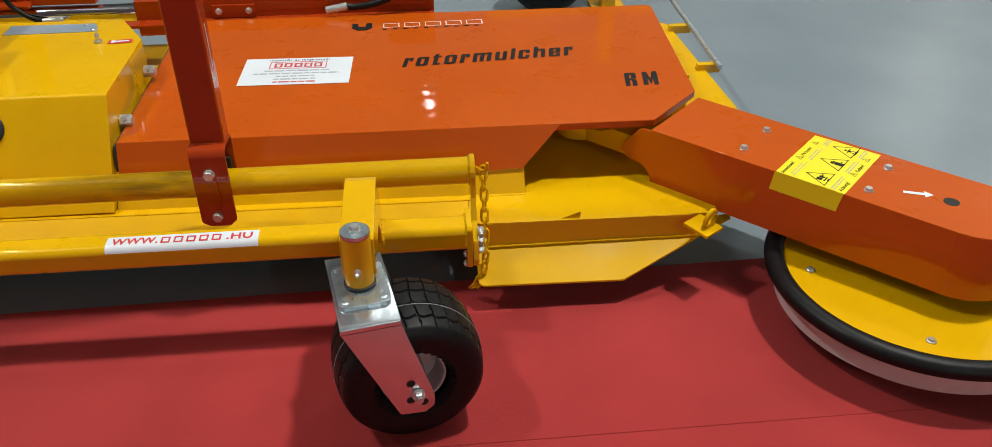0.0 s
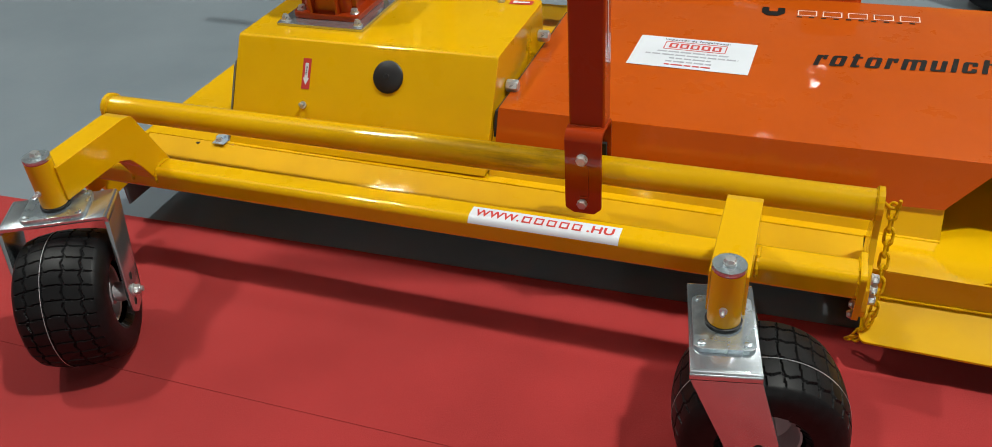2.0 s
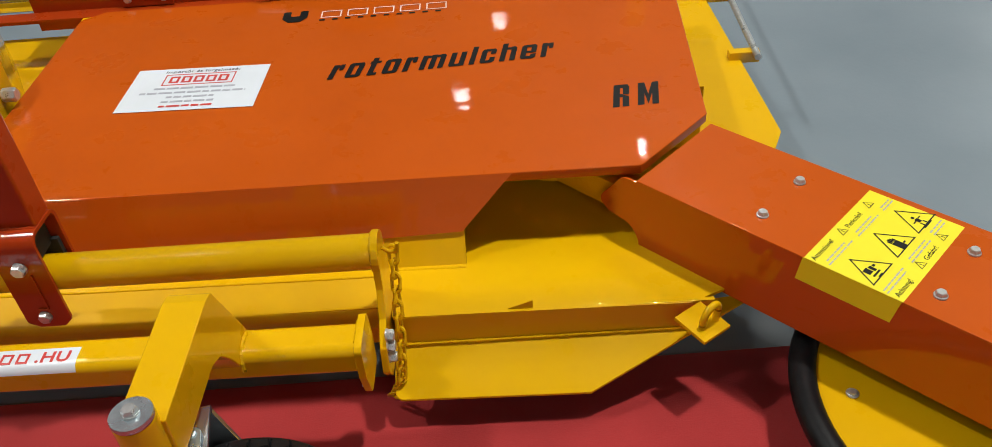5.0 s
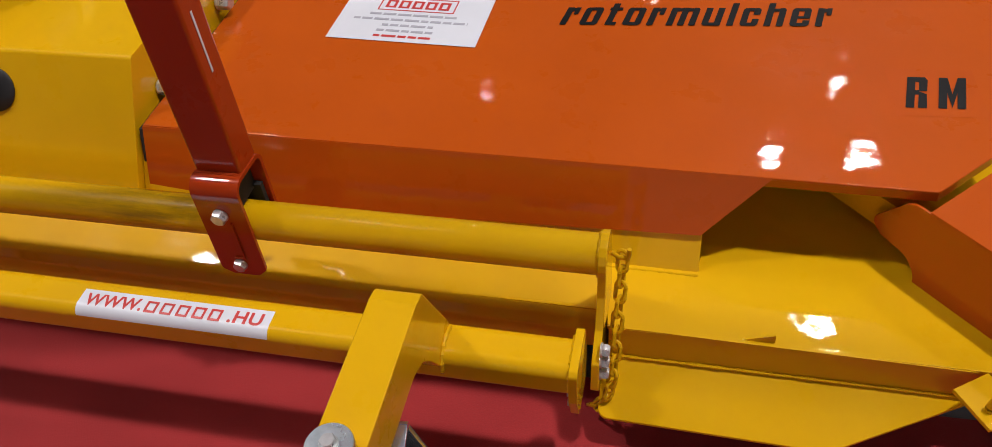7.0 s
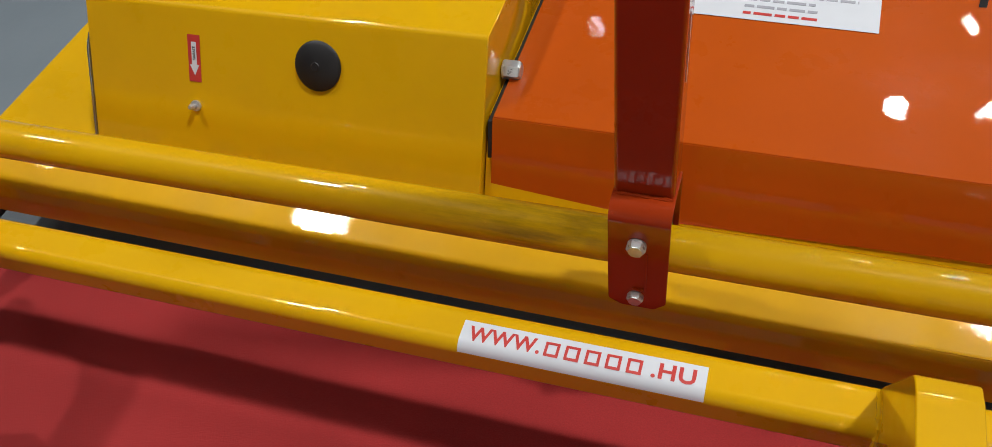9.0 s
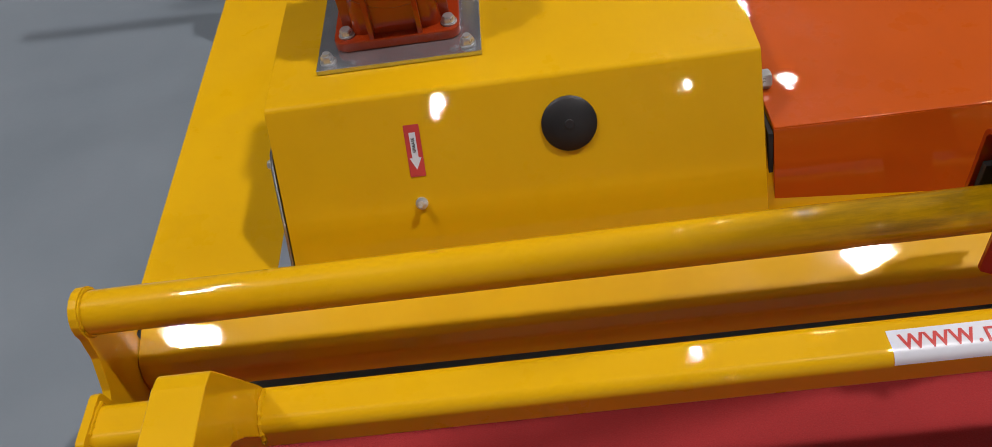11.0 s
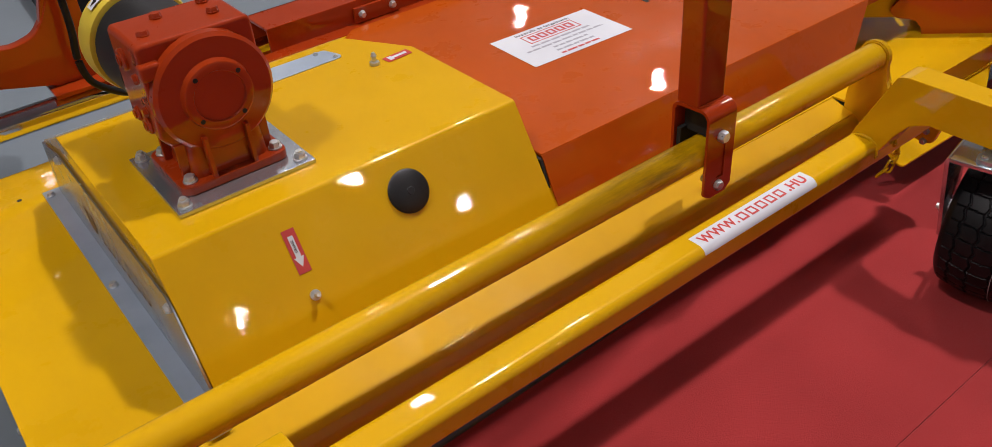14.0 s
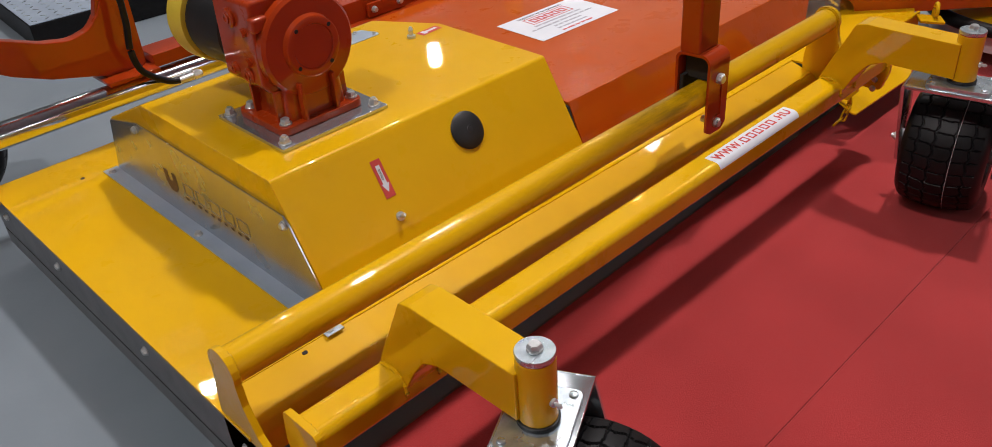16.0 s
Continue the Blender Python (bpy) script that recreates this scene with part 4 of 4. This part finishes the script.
def caster(cx, turn, trail):
    """Arm from the lower tube, sleeve, fork and wheel."""
    cy = -0.380
    prof = [(-0.076, 0.288), (-0.086, 0.314), (-0.150, 0.445), (-0.172, 0.450), (-0.372, 0.448), (-0.372, 0.372), (-0.222, 0.372), (-0.190, 0.358), (-0.165, 0.325), (-0.140, 0.280), (-0.108, 0.262)]
    prof = rounded(prof, [0.004, 0.01, 0.012, 0.012, 0.002, 0.002, 0.02, 0.02, 0.02, 0.004, 0.02], 4)
    arm = part("caster_arm", prism(prof, "x", cx - 0.030, cx + 0.030, 0.005, 3), YELLOW, MOWER, "bent yellow box-section arm")
    for s in (-1, 1):
        part("weld_bead", weld([(cx + s * 0.032, -0.108 + 0.034 * math.cos(radians(a)), 0.276 + 0.030 * math.sin(radians(a))) for a in range(50, 200, 12)], 0.0036, 20), YELLOW, arm)
    sl = part("caster_sleeve", lathe([(0.0255, 0.368), (0.026, 0.371), (0.026, 0.462), (0.0248, 0.465)], 40), YELLOW, MOWER)
    sl.matrix_basis = Matrix.Translation((cx, cy, 0))
    # thin red ring paints the carpet's reflection below the cap washer
    part("carpet_reflection", lathe([(0.0243, 0.4645), (0.0249, 0.4655), (0.0249, 0.4665), (0.0243, 0.467)], 40), INK_RED, sl)
    part("cap_washer", lathe([(0.0255, 0.467), (0.0259, 0.4685), (0.0259, 0.4735), (0.0252, 0.4745)], 40), ZINC, sl)
    bolt(sl, (0, 0, 0.4745), (0, 0, 1), 0.017, 0.009, 0.021, spin=14)
    part("seal_ring", lathe([(0.0265, 0.360), (0.0285, 0.361), (0.0285, 0.367), (0.0265, 0.3685)], 40), BLACK, sl, "black rubber seal")
    part("grease_nipple", lathe([(0.006, 0), (0.006, 0.004), (0.003, 0.005), (0.003, 0.009), (0.004, 0.011), (0.002, 0.015)], 12), BOLT, sl, "", plane_pose((0.0, -0.0258, 0.405), (1, 0, 0), (0, 0, 1)))
    m = pose(cx, cy, 0, 0, 0, turn)
    fork = new("caster_fork", FORKS[trail])
    fork.parent = MOWER
    fork.matrix_basis = m
    tagged(fork, "bright zinc plated wheel fork")
    part("mounting_plate", prism(rounded([(-0.062, -0.046), (0.062, -0.046), (0.062, 0.046), (-0.062, 0.046)], 0.012, 4), "z", 0.352, 0.361, 0.001), ZINC, fork)
    for sx in (-1, 1):
        for sy in (-1, 1):
            part("rivet", lathe([(0.0065, 0.361), (0.006, 0.3635), (0.003, 0.365)], 14), ZINC, fork, m=Matrix.Translation((sx * 0.05, sy * 0.034, 0)))
    wheel = new("wheel", RIM_ME)
    wheel.parent = MOWER
    wheel.matrix_basis = m @ pose(0, trail, WHEEL_Z) @ Matrix.Diagonal((1, WHEEL_SCALE, WHEEL_SCALE, 1))
    tagged(wheel, "pale grey pressed steel wheel rim")
    ty = new("tyre", TYRE_ME)
    ty.parent = wheel
    tagged(ty, "black grooved rubber tyre")
    part("mould_line", lathe([(0.1498, -0.0006), (0.1503, -0.0004), (0.1503, 0.0004), (0.1498, 0.0006)], 160, "x", closed=True), RIM, wheel, "thin pale line round the tyre", Matrix.Translation((0.022, 0, 0)))
    for s in (-1, 1):
        bolt(fork, (s * 0.106, trail, WHEEL_Z), (s, 0, 0), 0.019, 0.014, 0.026, 0.006)
        for dy, dz in ((-0.012, 0.028), (-0.014, -0.012), (0.010, -0.022)):
            part("plate_hole", rod((s * 0.1058, trail + dy, WHEEL_Z + dz), (s * 0.1064, trail + dy, WHEEL_Z + dz), 0.008, 16), SHADE_BLACK, fork)
        part("spacer", rod((s * 0.070, trail, WHEEL_Z), (s * 0.099, trail, WHEEL_Z), 0.02, 20), RIM, fork)
    return fork


caster(0.325, -79.3, 0.072)
caster(-0.978, 208.0, 0.060)


# ---- side arm with its rotating disc ----
def side_arm():
    # own frame: u along the arm, v across
    o = Vector((0.987, 0.174, 0))
    d = Vector((0.7105, -0.7037, 0))
    n = Vector((0.7037, 0.7105, 0))
    wdt = 0.228
    L = 0.69
    m = Matrix.Translation((o.x, o.y, 0)) @ Matrix((d, n, Vector((0, 0, 1)))).transposed().to_4x4()
    zt, zb = 0.345, 0.205
    plan = [(0.0, 0.0)]
    plan += [(L + wdt / 2 * math.cos(radians(a)), wdt / 2 + wdt / 2 * math.sin(radians(a))) for a in range(-90, 91, 15)]
    plan += [(0.0, wdt)]
    roof = prism(plan, "z", zt - 0.005, zt, 0.002)
    panel = rounded([(0.05, zt - 0.003), (-0.030, zt - 0.004), (-0.082, 0.272), (-0.060, 0.252), (-0.012, 0.245), (0.008, 0.222), (0.012, zb - 0.01), (L, zb - 0.01), (L, zt - 0.004)], [0, 0.03, 0.028, 0.02, 0.03, 0.04, 0, 0, 0], 6)
    front = prism(panel, "y", 0.0, 0.005, 0.001)
    back = prism([(0.05, zt - 0.004), (0.05, zb), (L, zb), (L, zt - 0.004)], "y", wdt - 0.005, wdt, 0.001)
    arc = range(-90, 91, 10)
    nose = prism([(L + wdt / 2 * math.cos(radians(a)), wdt / 2 + wdt / 2 * math.sin(radians(a))) for a in arc]
                 + [(L + (wdt / 2 - 0.005) * math.cos(radians(a)), wdt / 2 + (wdt / 2 - 0.005) * math.sin(radians(a))) for a in reversed(arc)], "z", zb - 0.01, zt - 0.003, 0)
    arm = part("disc_arm", merged(roof, front, back, nose), ORANGE, MOWER, "orange folded steel arm over a disc", m)
    for u, v in ((0.212, 0.050), (0.214, 0.164), (0.497, 0.045), (0.497, 0.164)):
        bolt(arm, (u, v, zt), (0, 0, 1), 0.015, 0.008, 0.020)
    part("drain_hole", lathe([(0.016, 0), (0.016, 0.0006)], 24), SHADE_BLACK, arm, m=Matrix.Translation((0.645, 0.108, zt)))
    a = bmesh.new()
    pts = [(-0.03, 0.005), (0.012, 0.005), (0.012, 0.013), (0.03, 0), (0.012, -0.013), (0.012, -0.005), (-0.03, -0.005)]
    a.faces.new([a.verts.new((x, y, 0)) for x, y in pts[::-1]])
    part("white_arrow", a, WHITE, arm, "small white arrow sticker", Matrix.Translation((0.582, 0.098, zt + 0.0012)) @ pose(0, 0, 0, 0, 0, 25))
    # yellow bar under the roof, running to a round boss below the hood
    bar = part("pivot_bar", prism([(-0.215, 0.249), (-0.215, 0.284), (-0.150, 0.288), (-0.112, 0.305), (0.20, 0.305), (0.20, 0.247)], "y", 0.012, 0.060, 0.003), YELLOW, MOWER, "yellow steel bar under the arm", m)
    part("pivot_boss", lathe([(0.02, 0.249), (0.056, 0.249), (0.058, 0.251), (0.058, 0.286), (0.056, 0.288), (0.02, 0.288)], 40, closed=True), YELLOW, bar, "round yellow pivot boss",
         m.inverted() @ Matrix.Translation((0.852, 0.374, 0)))
    # yellow warning sheet folded over the front edge
    s = part("warning_sticker", sheet([(0.312, -0.001, zt), (0.464, -0.001, zt), (0.464, 0.213, zt), (0.312, 0.213, zt)]), WARN_YELLOW, MOWER, "yellow warning sticker with black triangles", m)
    part("folded_strip", sheet([(0.304, 0.0, zt - 0.046), (0.454, 0.0, zt - 0.046), (0.462, 0.0, zt), (0.310, 0.0, zt)]), WARN_YELLOW, s)
    flat = Matrix.Translation((0, 0, zt + 0.0013))

    def triangle(cu, cv, R, wide):
        """Open triangle outline with its tip towards the arm's root."""
        t = bmesh.new()
        ring = [[t.verts.new((cu + r * math.cos(radians(q)), cv + r * math.sin(radians(q)), 0)) for q in (180, 300, 60)] for r in (R, R - wide)]
        for i in range(3):
            t.faces.new((ring[0][i], ring[0][(i + 1) % 3], ring[1][(i + 1) % 3], ring[1][i]))
        return part("warning_triangle", t, INK_BLACK, s, m=flat)

    pictures = ([(-0.012, 0.0, -0.013, -0.003), (-0.010, 0.002, -0.001, 0.005), (0.004, 0.007, -0.013, 0.006), (0.010, 0.013, -0.008, 0.002), (-0.008, -0.004, 0.007, 0.012)],
                [(-0.006, 0.012, -0.007, 0.006), (-0.014, -0.007, -0.007, -0.0045), (-0.016, -0.007, -0.0035, -0.001), (-0.015, -0.007, 0.0, 0.0025), (-0.012, -0.007, 0.0035, 0.006), (0.004, 0.0065, 0.007, 0.013)],
                [(-0.012, -0.007, -0.003, 0.002), (-0.005, 0.004, -0.004, 0.003), (-0.003, -0.001, -0.012, -0.005), (-0.004, -0.002, 0.004, 0.011), (0.005, 0.013, -0.006, -0.004), (0.005, 0.012, 0.003, 0.005), (0.013, 0.016, -0.012, 0.012)])
    for v, rows in zip((0.036, 0.114, 0.186), pictures):
        triangle(0.400, v, 0.036, 0.0042)
        part("pictogram", bars([(0.404 + a, 0.404 + b, v + c, v + e) for a, b, c, e in rows]), INK_BLACK, s, m=flat)
    for txt, u, v in (("Attenzione!", 0.325, 0.032), ("Pericolo!", 0.328, 0.126), ("Achtung!", 0.452, 0.028), ("Gefahr!", 0.450, 0.124)):
        lettering("print", txt, 0.0125, INK_BLACK, s, flat @ Matrix.Translation((u, v, 0)) @ pose(0, 0, 0, 0, 0, 90))
    for u, v in ((0.328, 0.090), (0.328, 0.176), (0.450, 0.090), (0.448, 0.170)):
        triangle(u, v, 0.0105, 0.0022)
        part("print_bar", bars([(u - 0.003, u + 0.001, v - 0.0006, v + 0.0006), (u + 0.002, u + 0.0035, v - 0.0006, v + 0.0006)]), INK_BLACK, s, m=flat)
    rnd = random.Random(8)
    for u, v0, v1 in ((0.341, 0.012, 0.066), (0.348, 0.006, 0.078), (0.343, 0.100, 0.150), (0.350, 0.094, 0.160), (0.345, 0.180, 0.207), (0.351, 0.176, 0.209),
                      (0.432, 0.004, 0.066), (0.4385, 0.002, 0.062), (0.430, 0.090, 0.146), (0.4365, 0.086, 0.150), (0.429, 0.168, 0.208), (0.4355, 0.166, 0.206)):
        row = []
        while v0 < v1:
            w = rnd.uniform(0.005, 0.012)
            row.append((u, u + 0.0022, v0, min(v0 + w, v1)))
            v0 += w + 0.0022
        part("print_line", bars(row), INK_GREY, s, m=flat)
    return arm


side_arm()


def disc():
    c = (1.525, -0.180)
    dsk = part("cutting_disc", lathe([(0.02, 0.160), (0.296, 0.152), (0.300, 0.147), (0.297, 0.142), (0.02, 0.138)], 72), YELLOW, MOWER, "yellow round disc")
    dsk.matrix_basis = Matrix.Translation((*c, 0))
    rim = [(0.316 + 0.022 * math.cos(radians(a)), 0.150 + 0.020 * math.sin(radians(a))) for a in range(0, 360, 30)]
    part("rubber_rim", lathe(rim, 96, closed=True), RUBBER, dsk, "thick black rubber rim")
    part("plastic_skirt", lathe([(0.311, 0.148), (0.306, 0.078), (0.300, 0.078), (0.305, 0.148)], 96, closed=True), PINK_PVC, dsk, "pale plastic skirt")
    for k in range(5):
        a = radians(174 + 72 * k)
        bolt(dsk, (0.246 * math.cos(a), 0.246 * math.sin(a), 0.1533), (0, 0, 1), 0.013, 0.006, 0.02)
    part("disc_hub", rod((0, 0, FLOOR_Z), (0, 0, 0.30), 0.045, 28), BLACK, dsk)


disc()


# ---- rear frame of the mulcher ----
def rear_frame():
    ry, rz = 1.165, 0.327
    shaft = part("slide_shaft", rod((-1.205, ry, rz), (-0.30, ry, rz), 0.031, 48, 0.003), CHROME, MOWER, "polished steel slide shaft")
    prof = rounded([(1.02, 0.222), (1.185, 0.222), (1.165, 0.262), (1.185, 0.295), (1.212, 0.33), (1.205, 0.365), (1.165, 0.382), (1.125, 0.362), (1.112, 0.30), (1.085, 0.245)], 0.012, 3)
    e = part("shaft_bracket", prism(prof, "x", -1.216, -1.202, 0.0015), YELLOW, MOWER, "curved yellow end bracket")
    bolt(e, (-1.216, ry, rz), (-1, 0, 0), 0.024, 0.014, 0.032)
    beam = part("cross_beam", merged(box(-0.40, 0.505, 1.035, 1.150, 0.400, 0.408, 0.002), box(-0.40, 0.505, 1.030, 1.038, 0.300, 0.408, 0.002), box(-0.40, 0.505, 1.142, 1.150, 0.29, 0.408, 0.002)), RED_OXIDE, MOWER, "red-orange painted rear cross beam")
    part("lower_flange", box(-0.52, 0.505, 0.985, 1.032, 0.340, 0.350, 0.002), RED_OXIDE, beam)
    part("beam_end", box(-0.742, -0.55, 1.150, 1.235, 0.366, 0.400, 0.003), RED_OXIDE, beam)
    lug = part("bolted_plate", box(-0.17, -0.04, 1.020, 1.030, 0.352, 0.392, 0.002), RED_OXIDE, beam)
    for x in (-0.15, -0.06):
        bolt(beam, (x, 1.020, 0.373), (0, -1, 0), 0.015, 0.010, 0.020)
    # hitch post with its curved link arm
    post = part("hitch_post", prism(rounded([(-0.862, 0.375), (-0.752, 0.375), (-0.752, 0.57), (-0.760, 0.80), (-0.760, 1.30), (-0.812, 1.30), (-0.817, 0.60), (-0.842, 0.52), (-0.862, 0.50)], 0.012, 3), "y", 1.170, 1.195, 0.003), RED_OXIDE, MOWER, "red-orange hitch post")
    part("foot_plate", box(-0.872, -0.742, 1.12, 1.235, 0.366, 0.376, 0.002), RED_OXIDE, post)
    part("rib", prism([(1.195, 0.376), (1.30, 0.376), (1.195, 0.80)], "x", -0.80, -0.79, 0.001), RED_OXIDE, post)
    arm = rounded([(-0.79, 0.62), (-0.835, 0.53), (-0.862, 0.500), (-0.91, 0.488), (-0.973, 0.500), (-1.083, 0.543), (-1.25, 0.625), (-1.45, 0.735), (-1.49, 0.655), (-1.28, 0.560),
                   (-1.109, 0.478), (-1.058, 0.446), (-0.978, 0.412), (-0.861, 0.382), (-0.79, 0.382)], [0, 0.05, 0.05, 0.08, 0.1, 0.1, 0.1, 0.01, 0.01, 0.1, 0.1, 0.1, 0.1, 0.02, 0], 4)
    part("link_arm", prism(arm, "y", 1.166, 1.199, 0.004), RED_OXIDE, post)
    part("hydraulic_hose", pipe([(-0.785, 1.13, 1.25), (-0.785, 1.12, 0.80), (-0.793, 1.11, 0.58), (-0.796, 1.11, 0.505), (-0.804, 1.11, 0.447), (-0.797, 1.11, 0.397), (-0.775, 1.11, 0.368), (-0.736, 1.11, 0.340), (-0.705, 1.11, 0.331)], 0.0082), RUBBER, MOWER, "black rubber hydraulic hose")
    f = part("hose_fitting", rod((-0.71, 1.11, 0.331), (-0.645, 1.11, 0.333), 0.0085, 16, 0.002), BOLT, MOWER)
    part("fitting_nut", lathe([(0.012, -0.009), (0.012, 0.009)], 6, "x"), BOLT, f, m=Matrix.Translation((-0.66, 1.11, 0.3325)))
    # second hose and end plate towards the discharge side
    part("hydraulic_hose", pipe([(0.235, 0.995, 0.384), (0.268, 0.998, 0.380), (0.336, 1.0, 0.391), (0.40, 1.01, 0.418), (0.50, 1.05, 0.48)], 0.010), RUBBER, MOWER, "black rubber hydraulic hose")
    part("hose_fitting", rod((0.175, 0.99, 0.374), (0.24, 0.995, 0.384), 0.012, 16, 0.002), BOLT, MOWER)
    part("end_tab", box(0.36, 0.505, 1.020, 1.028, 0.385, 0.47, 0.002), RED_OXIDE, beam)
    # bent rod along the deck edge
    part("edge_rod", pipe([(1.33, 1.49, 0.245), (1.362, 1.45, 0.235), (1.366, 1.20, 0.228), (1.360, 0.90, 0.228), (1.358, 0.775, 0.228)], 0.008), BOLT, MOWER, "bent zinc rod")
    for y in (0.82, 1.15):
        part("rod_clip", box(1.30, 1.372, y - 0.012, y + 0.012, 0.196, 0.224, 0.002), YELLOW, MOWER)


rear_frame()


def rear_wheel():
    m = pose(-1.302, 1.58, FLOOR_Z, 0, 0, 255)
    fork = new("rear_fork", FORKS[0.072])
    fork.parent = MOWER
    fork.matrix_basis = m @ Matrix.Scale(1.15, 4)
    tagged(fork, "bright zinc plated wheel fork")
    wheel = new("rear_wheel", RIM_ME)
    wheel.parent = MOWER
    wheel.matrix_basis = m @ pose(0, 0.09, 0.1725) @ Matrix.Scale(1.15, 4)
    tagged(wheel, "pale grey pressed steel wheel rim")
    ty = new("tyre", TYRE_ME)
    ty.parent = wheel
    tagged(ty, "black grooved rubber tyre")
    part("fork_stem", rod((0, 0, 0.350), (0, 0, 0.46), 0.03, 24), RED_OXIDE, fork)


rear_wheel()


# ---- hook and chain at the discharge side ----
def chain_link():
    pts = []
    for k in range(24):
        a = 2 * math.pi * k / 24
        x, z = 0.0075 * math.cos(a), 0.0075 * math.sin(a)
        pts.append((x, 0, z + (0.0085 if math.sin(a) > 0 else -0.0085)))
    bm = bmesh.new()
    n, r = 7, 0.0031
    rings = []
    for i, p in enumerate(pts):
        d = (Vector(pts[(i + 1) % 24]) - Vector(pts[i - 1])).normalized()
        q = d.to_track_quat("Z", "Y").to_matrix()
        rings.append([bm.verts.new(Vector(p) + q @ Vector((r * math.cos(2 * math.pi * k / n), r * math.sin(2 * math.pi * k / n), 0))) for k in range(n)])
    for i in range(24):
        lo, hi = rings[i], rings[(i + 1) % 24]
        for k in range(n):
            bm.faces.new((lo[k], lo[(k + 1) % n], hi[(k + 1) % n], hi[k]))
    return bm


def chain():
    me = mesh_of("chain_link", chain_link(), YELLOW)
    c = part("chain_hook", pipe([(0.560, 0.040, 0.345), (0.572, 0.040, 0.336), (0.584, 0.038, 0.339), (0.586, 0.038, 0.355)], 0.0035), YELLOW, MOWER, "small yellow hook")
    path = [Vector(p) for p in ((0.577, 0.038, 0.330), (0.577, 0.020, 0.290), (0.576, 0.000, 0.250), (0.576, -0.018, 0.210), (0.576, -0.036, 0.170), (0.570, -0.048, 0.128), (0.556, -0.044, 0.092), (0.541, -0.024, 0.060))]
    total = [0.0]
    for a, b in zip(path, path[1:]):
        total.append(total[-1] + (b - a).length)
    s, i = 0.0, 0
    while s < total[-1]:
        k = max(j for j in range(len(total) - 1) if total[j] <= s)
        t = (s - total[k]) / (total[k + 1] - total[k])
        p = path[k].lerp(path[k + 1], t)
        d = (path[k + 1] - path[k]).normalized()
        ob = new("chain_link", me)
        ob.parent = MOWER
        ob.matrix_basis = Matrix.Translation(p) @ d.to_track_quat("Z", "Y").to_matrix().to_4x4() @ pose(0, 0, 0, 0, 0, 90 * (i % 2) + 20)
        s += 0.0235
        i += 1


chain()


# ---- other machines standing behind ----
def step_box():
    """Black box step with a bright checker plate on top."""
    st = thing("step_box", "black step box with a bright checker plate top", "step", pose(-0.612, 2.60, FLOOR_Z, 0, 0, -4))
    part("box_body", box(0, 1.15, 0, 0.62, 0.0, 0.094, 0.006), RUBBER, st)
    part("checker_plate", box(0.004, 1.146, 0.004, 0.616, 0.094, 0.098, 0.001), GALV, st, "checker plate")
    rows = []
    for i in range(24):
        for j in range(12):
            b = box(-0.012, 0.012, -0.003, 0.003, 0.0975, 0.0995, 0)
            b.transform(Matrix.Translation((0.03 + i * 0.047, 0.03 + j * 0.05, 0)) @ pose(0, 0, 0, 0, 0, 45 if (i + j) % 2 else -45))
            rows.append(b)
    tagged(part("tread_ridges", merged(*rows), ZINC, st), kind="stuff")


step_box()


def parked_implement():
    """Wheel and yellow leg of the next machine."""
    im = thing("parked_implement", "yellow implement leg beside a black rubber tyre on grey floor", "implement", pose(1.045, 1.885, FLOOR_Z))
    w = new("wheel", RIM_ME)
    w.parent = im
    w.matrix_basis = pose(-0.05, 0, 0.172, 0, 0, 62) @ Matrix.Scale(1.14, 4)
    ty = new("tyre", TYRE_ME)
    ty.parent = w
    part("leg", box(0.17, 0.23, -0.03, 0.03, 0.0, 0.9, 0.006), YELLOW, im)
    part("foot", box(0.13, 0.27, -0.05, 0.08, 0.0, 0.012, 0.003), YELLOW, im)
    part("cross_bar", box(-0.3, 0.5, 0.04, 0.10, 0.62, 0.70, 0.006), YELLOW, im)


parked_implement()
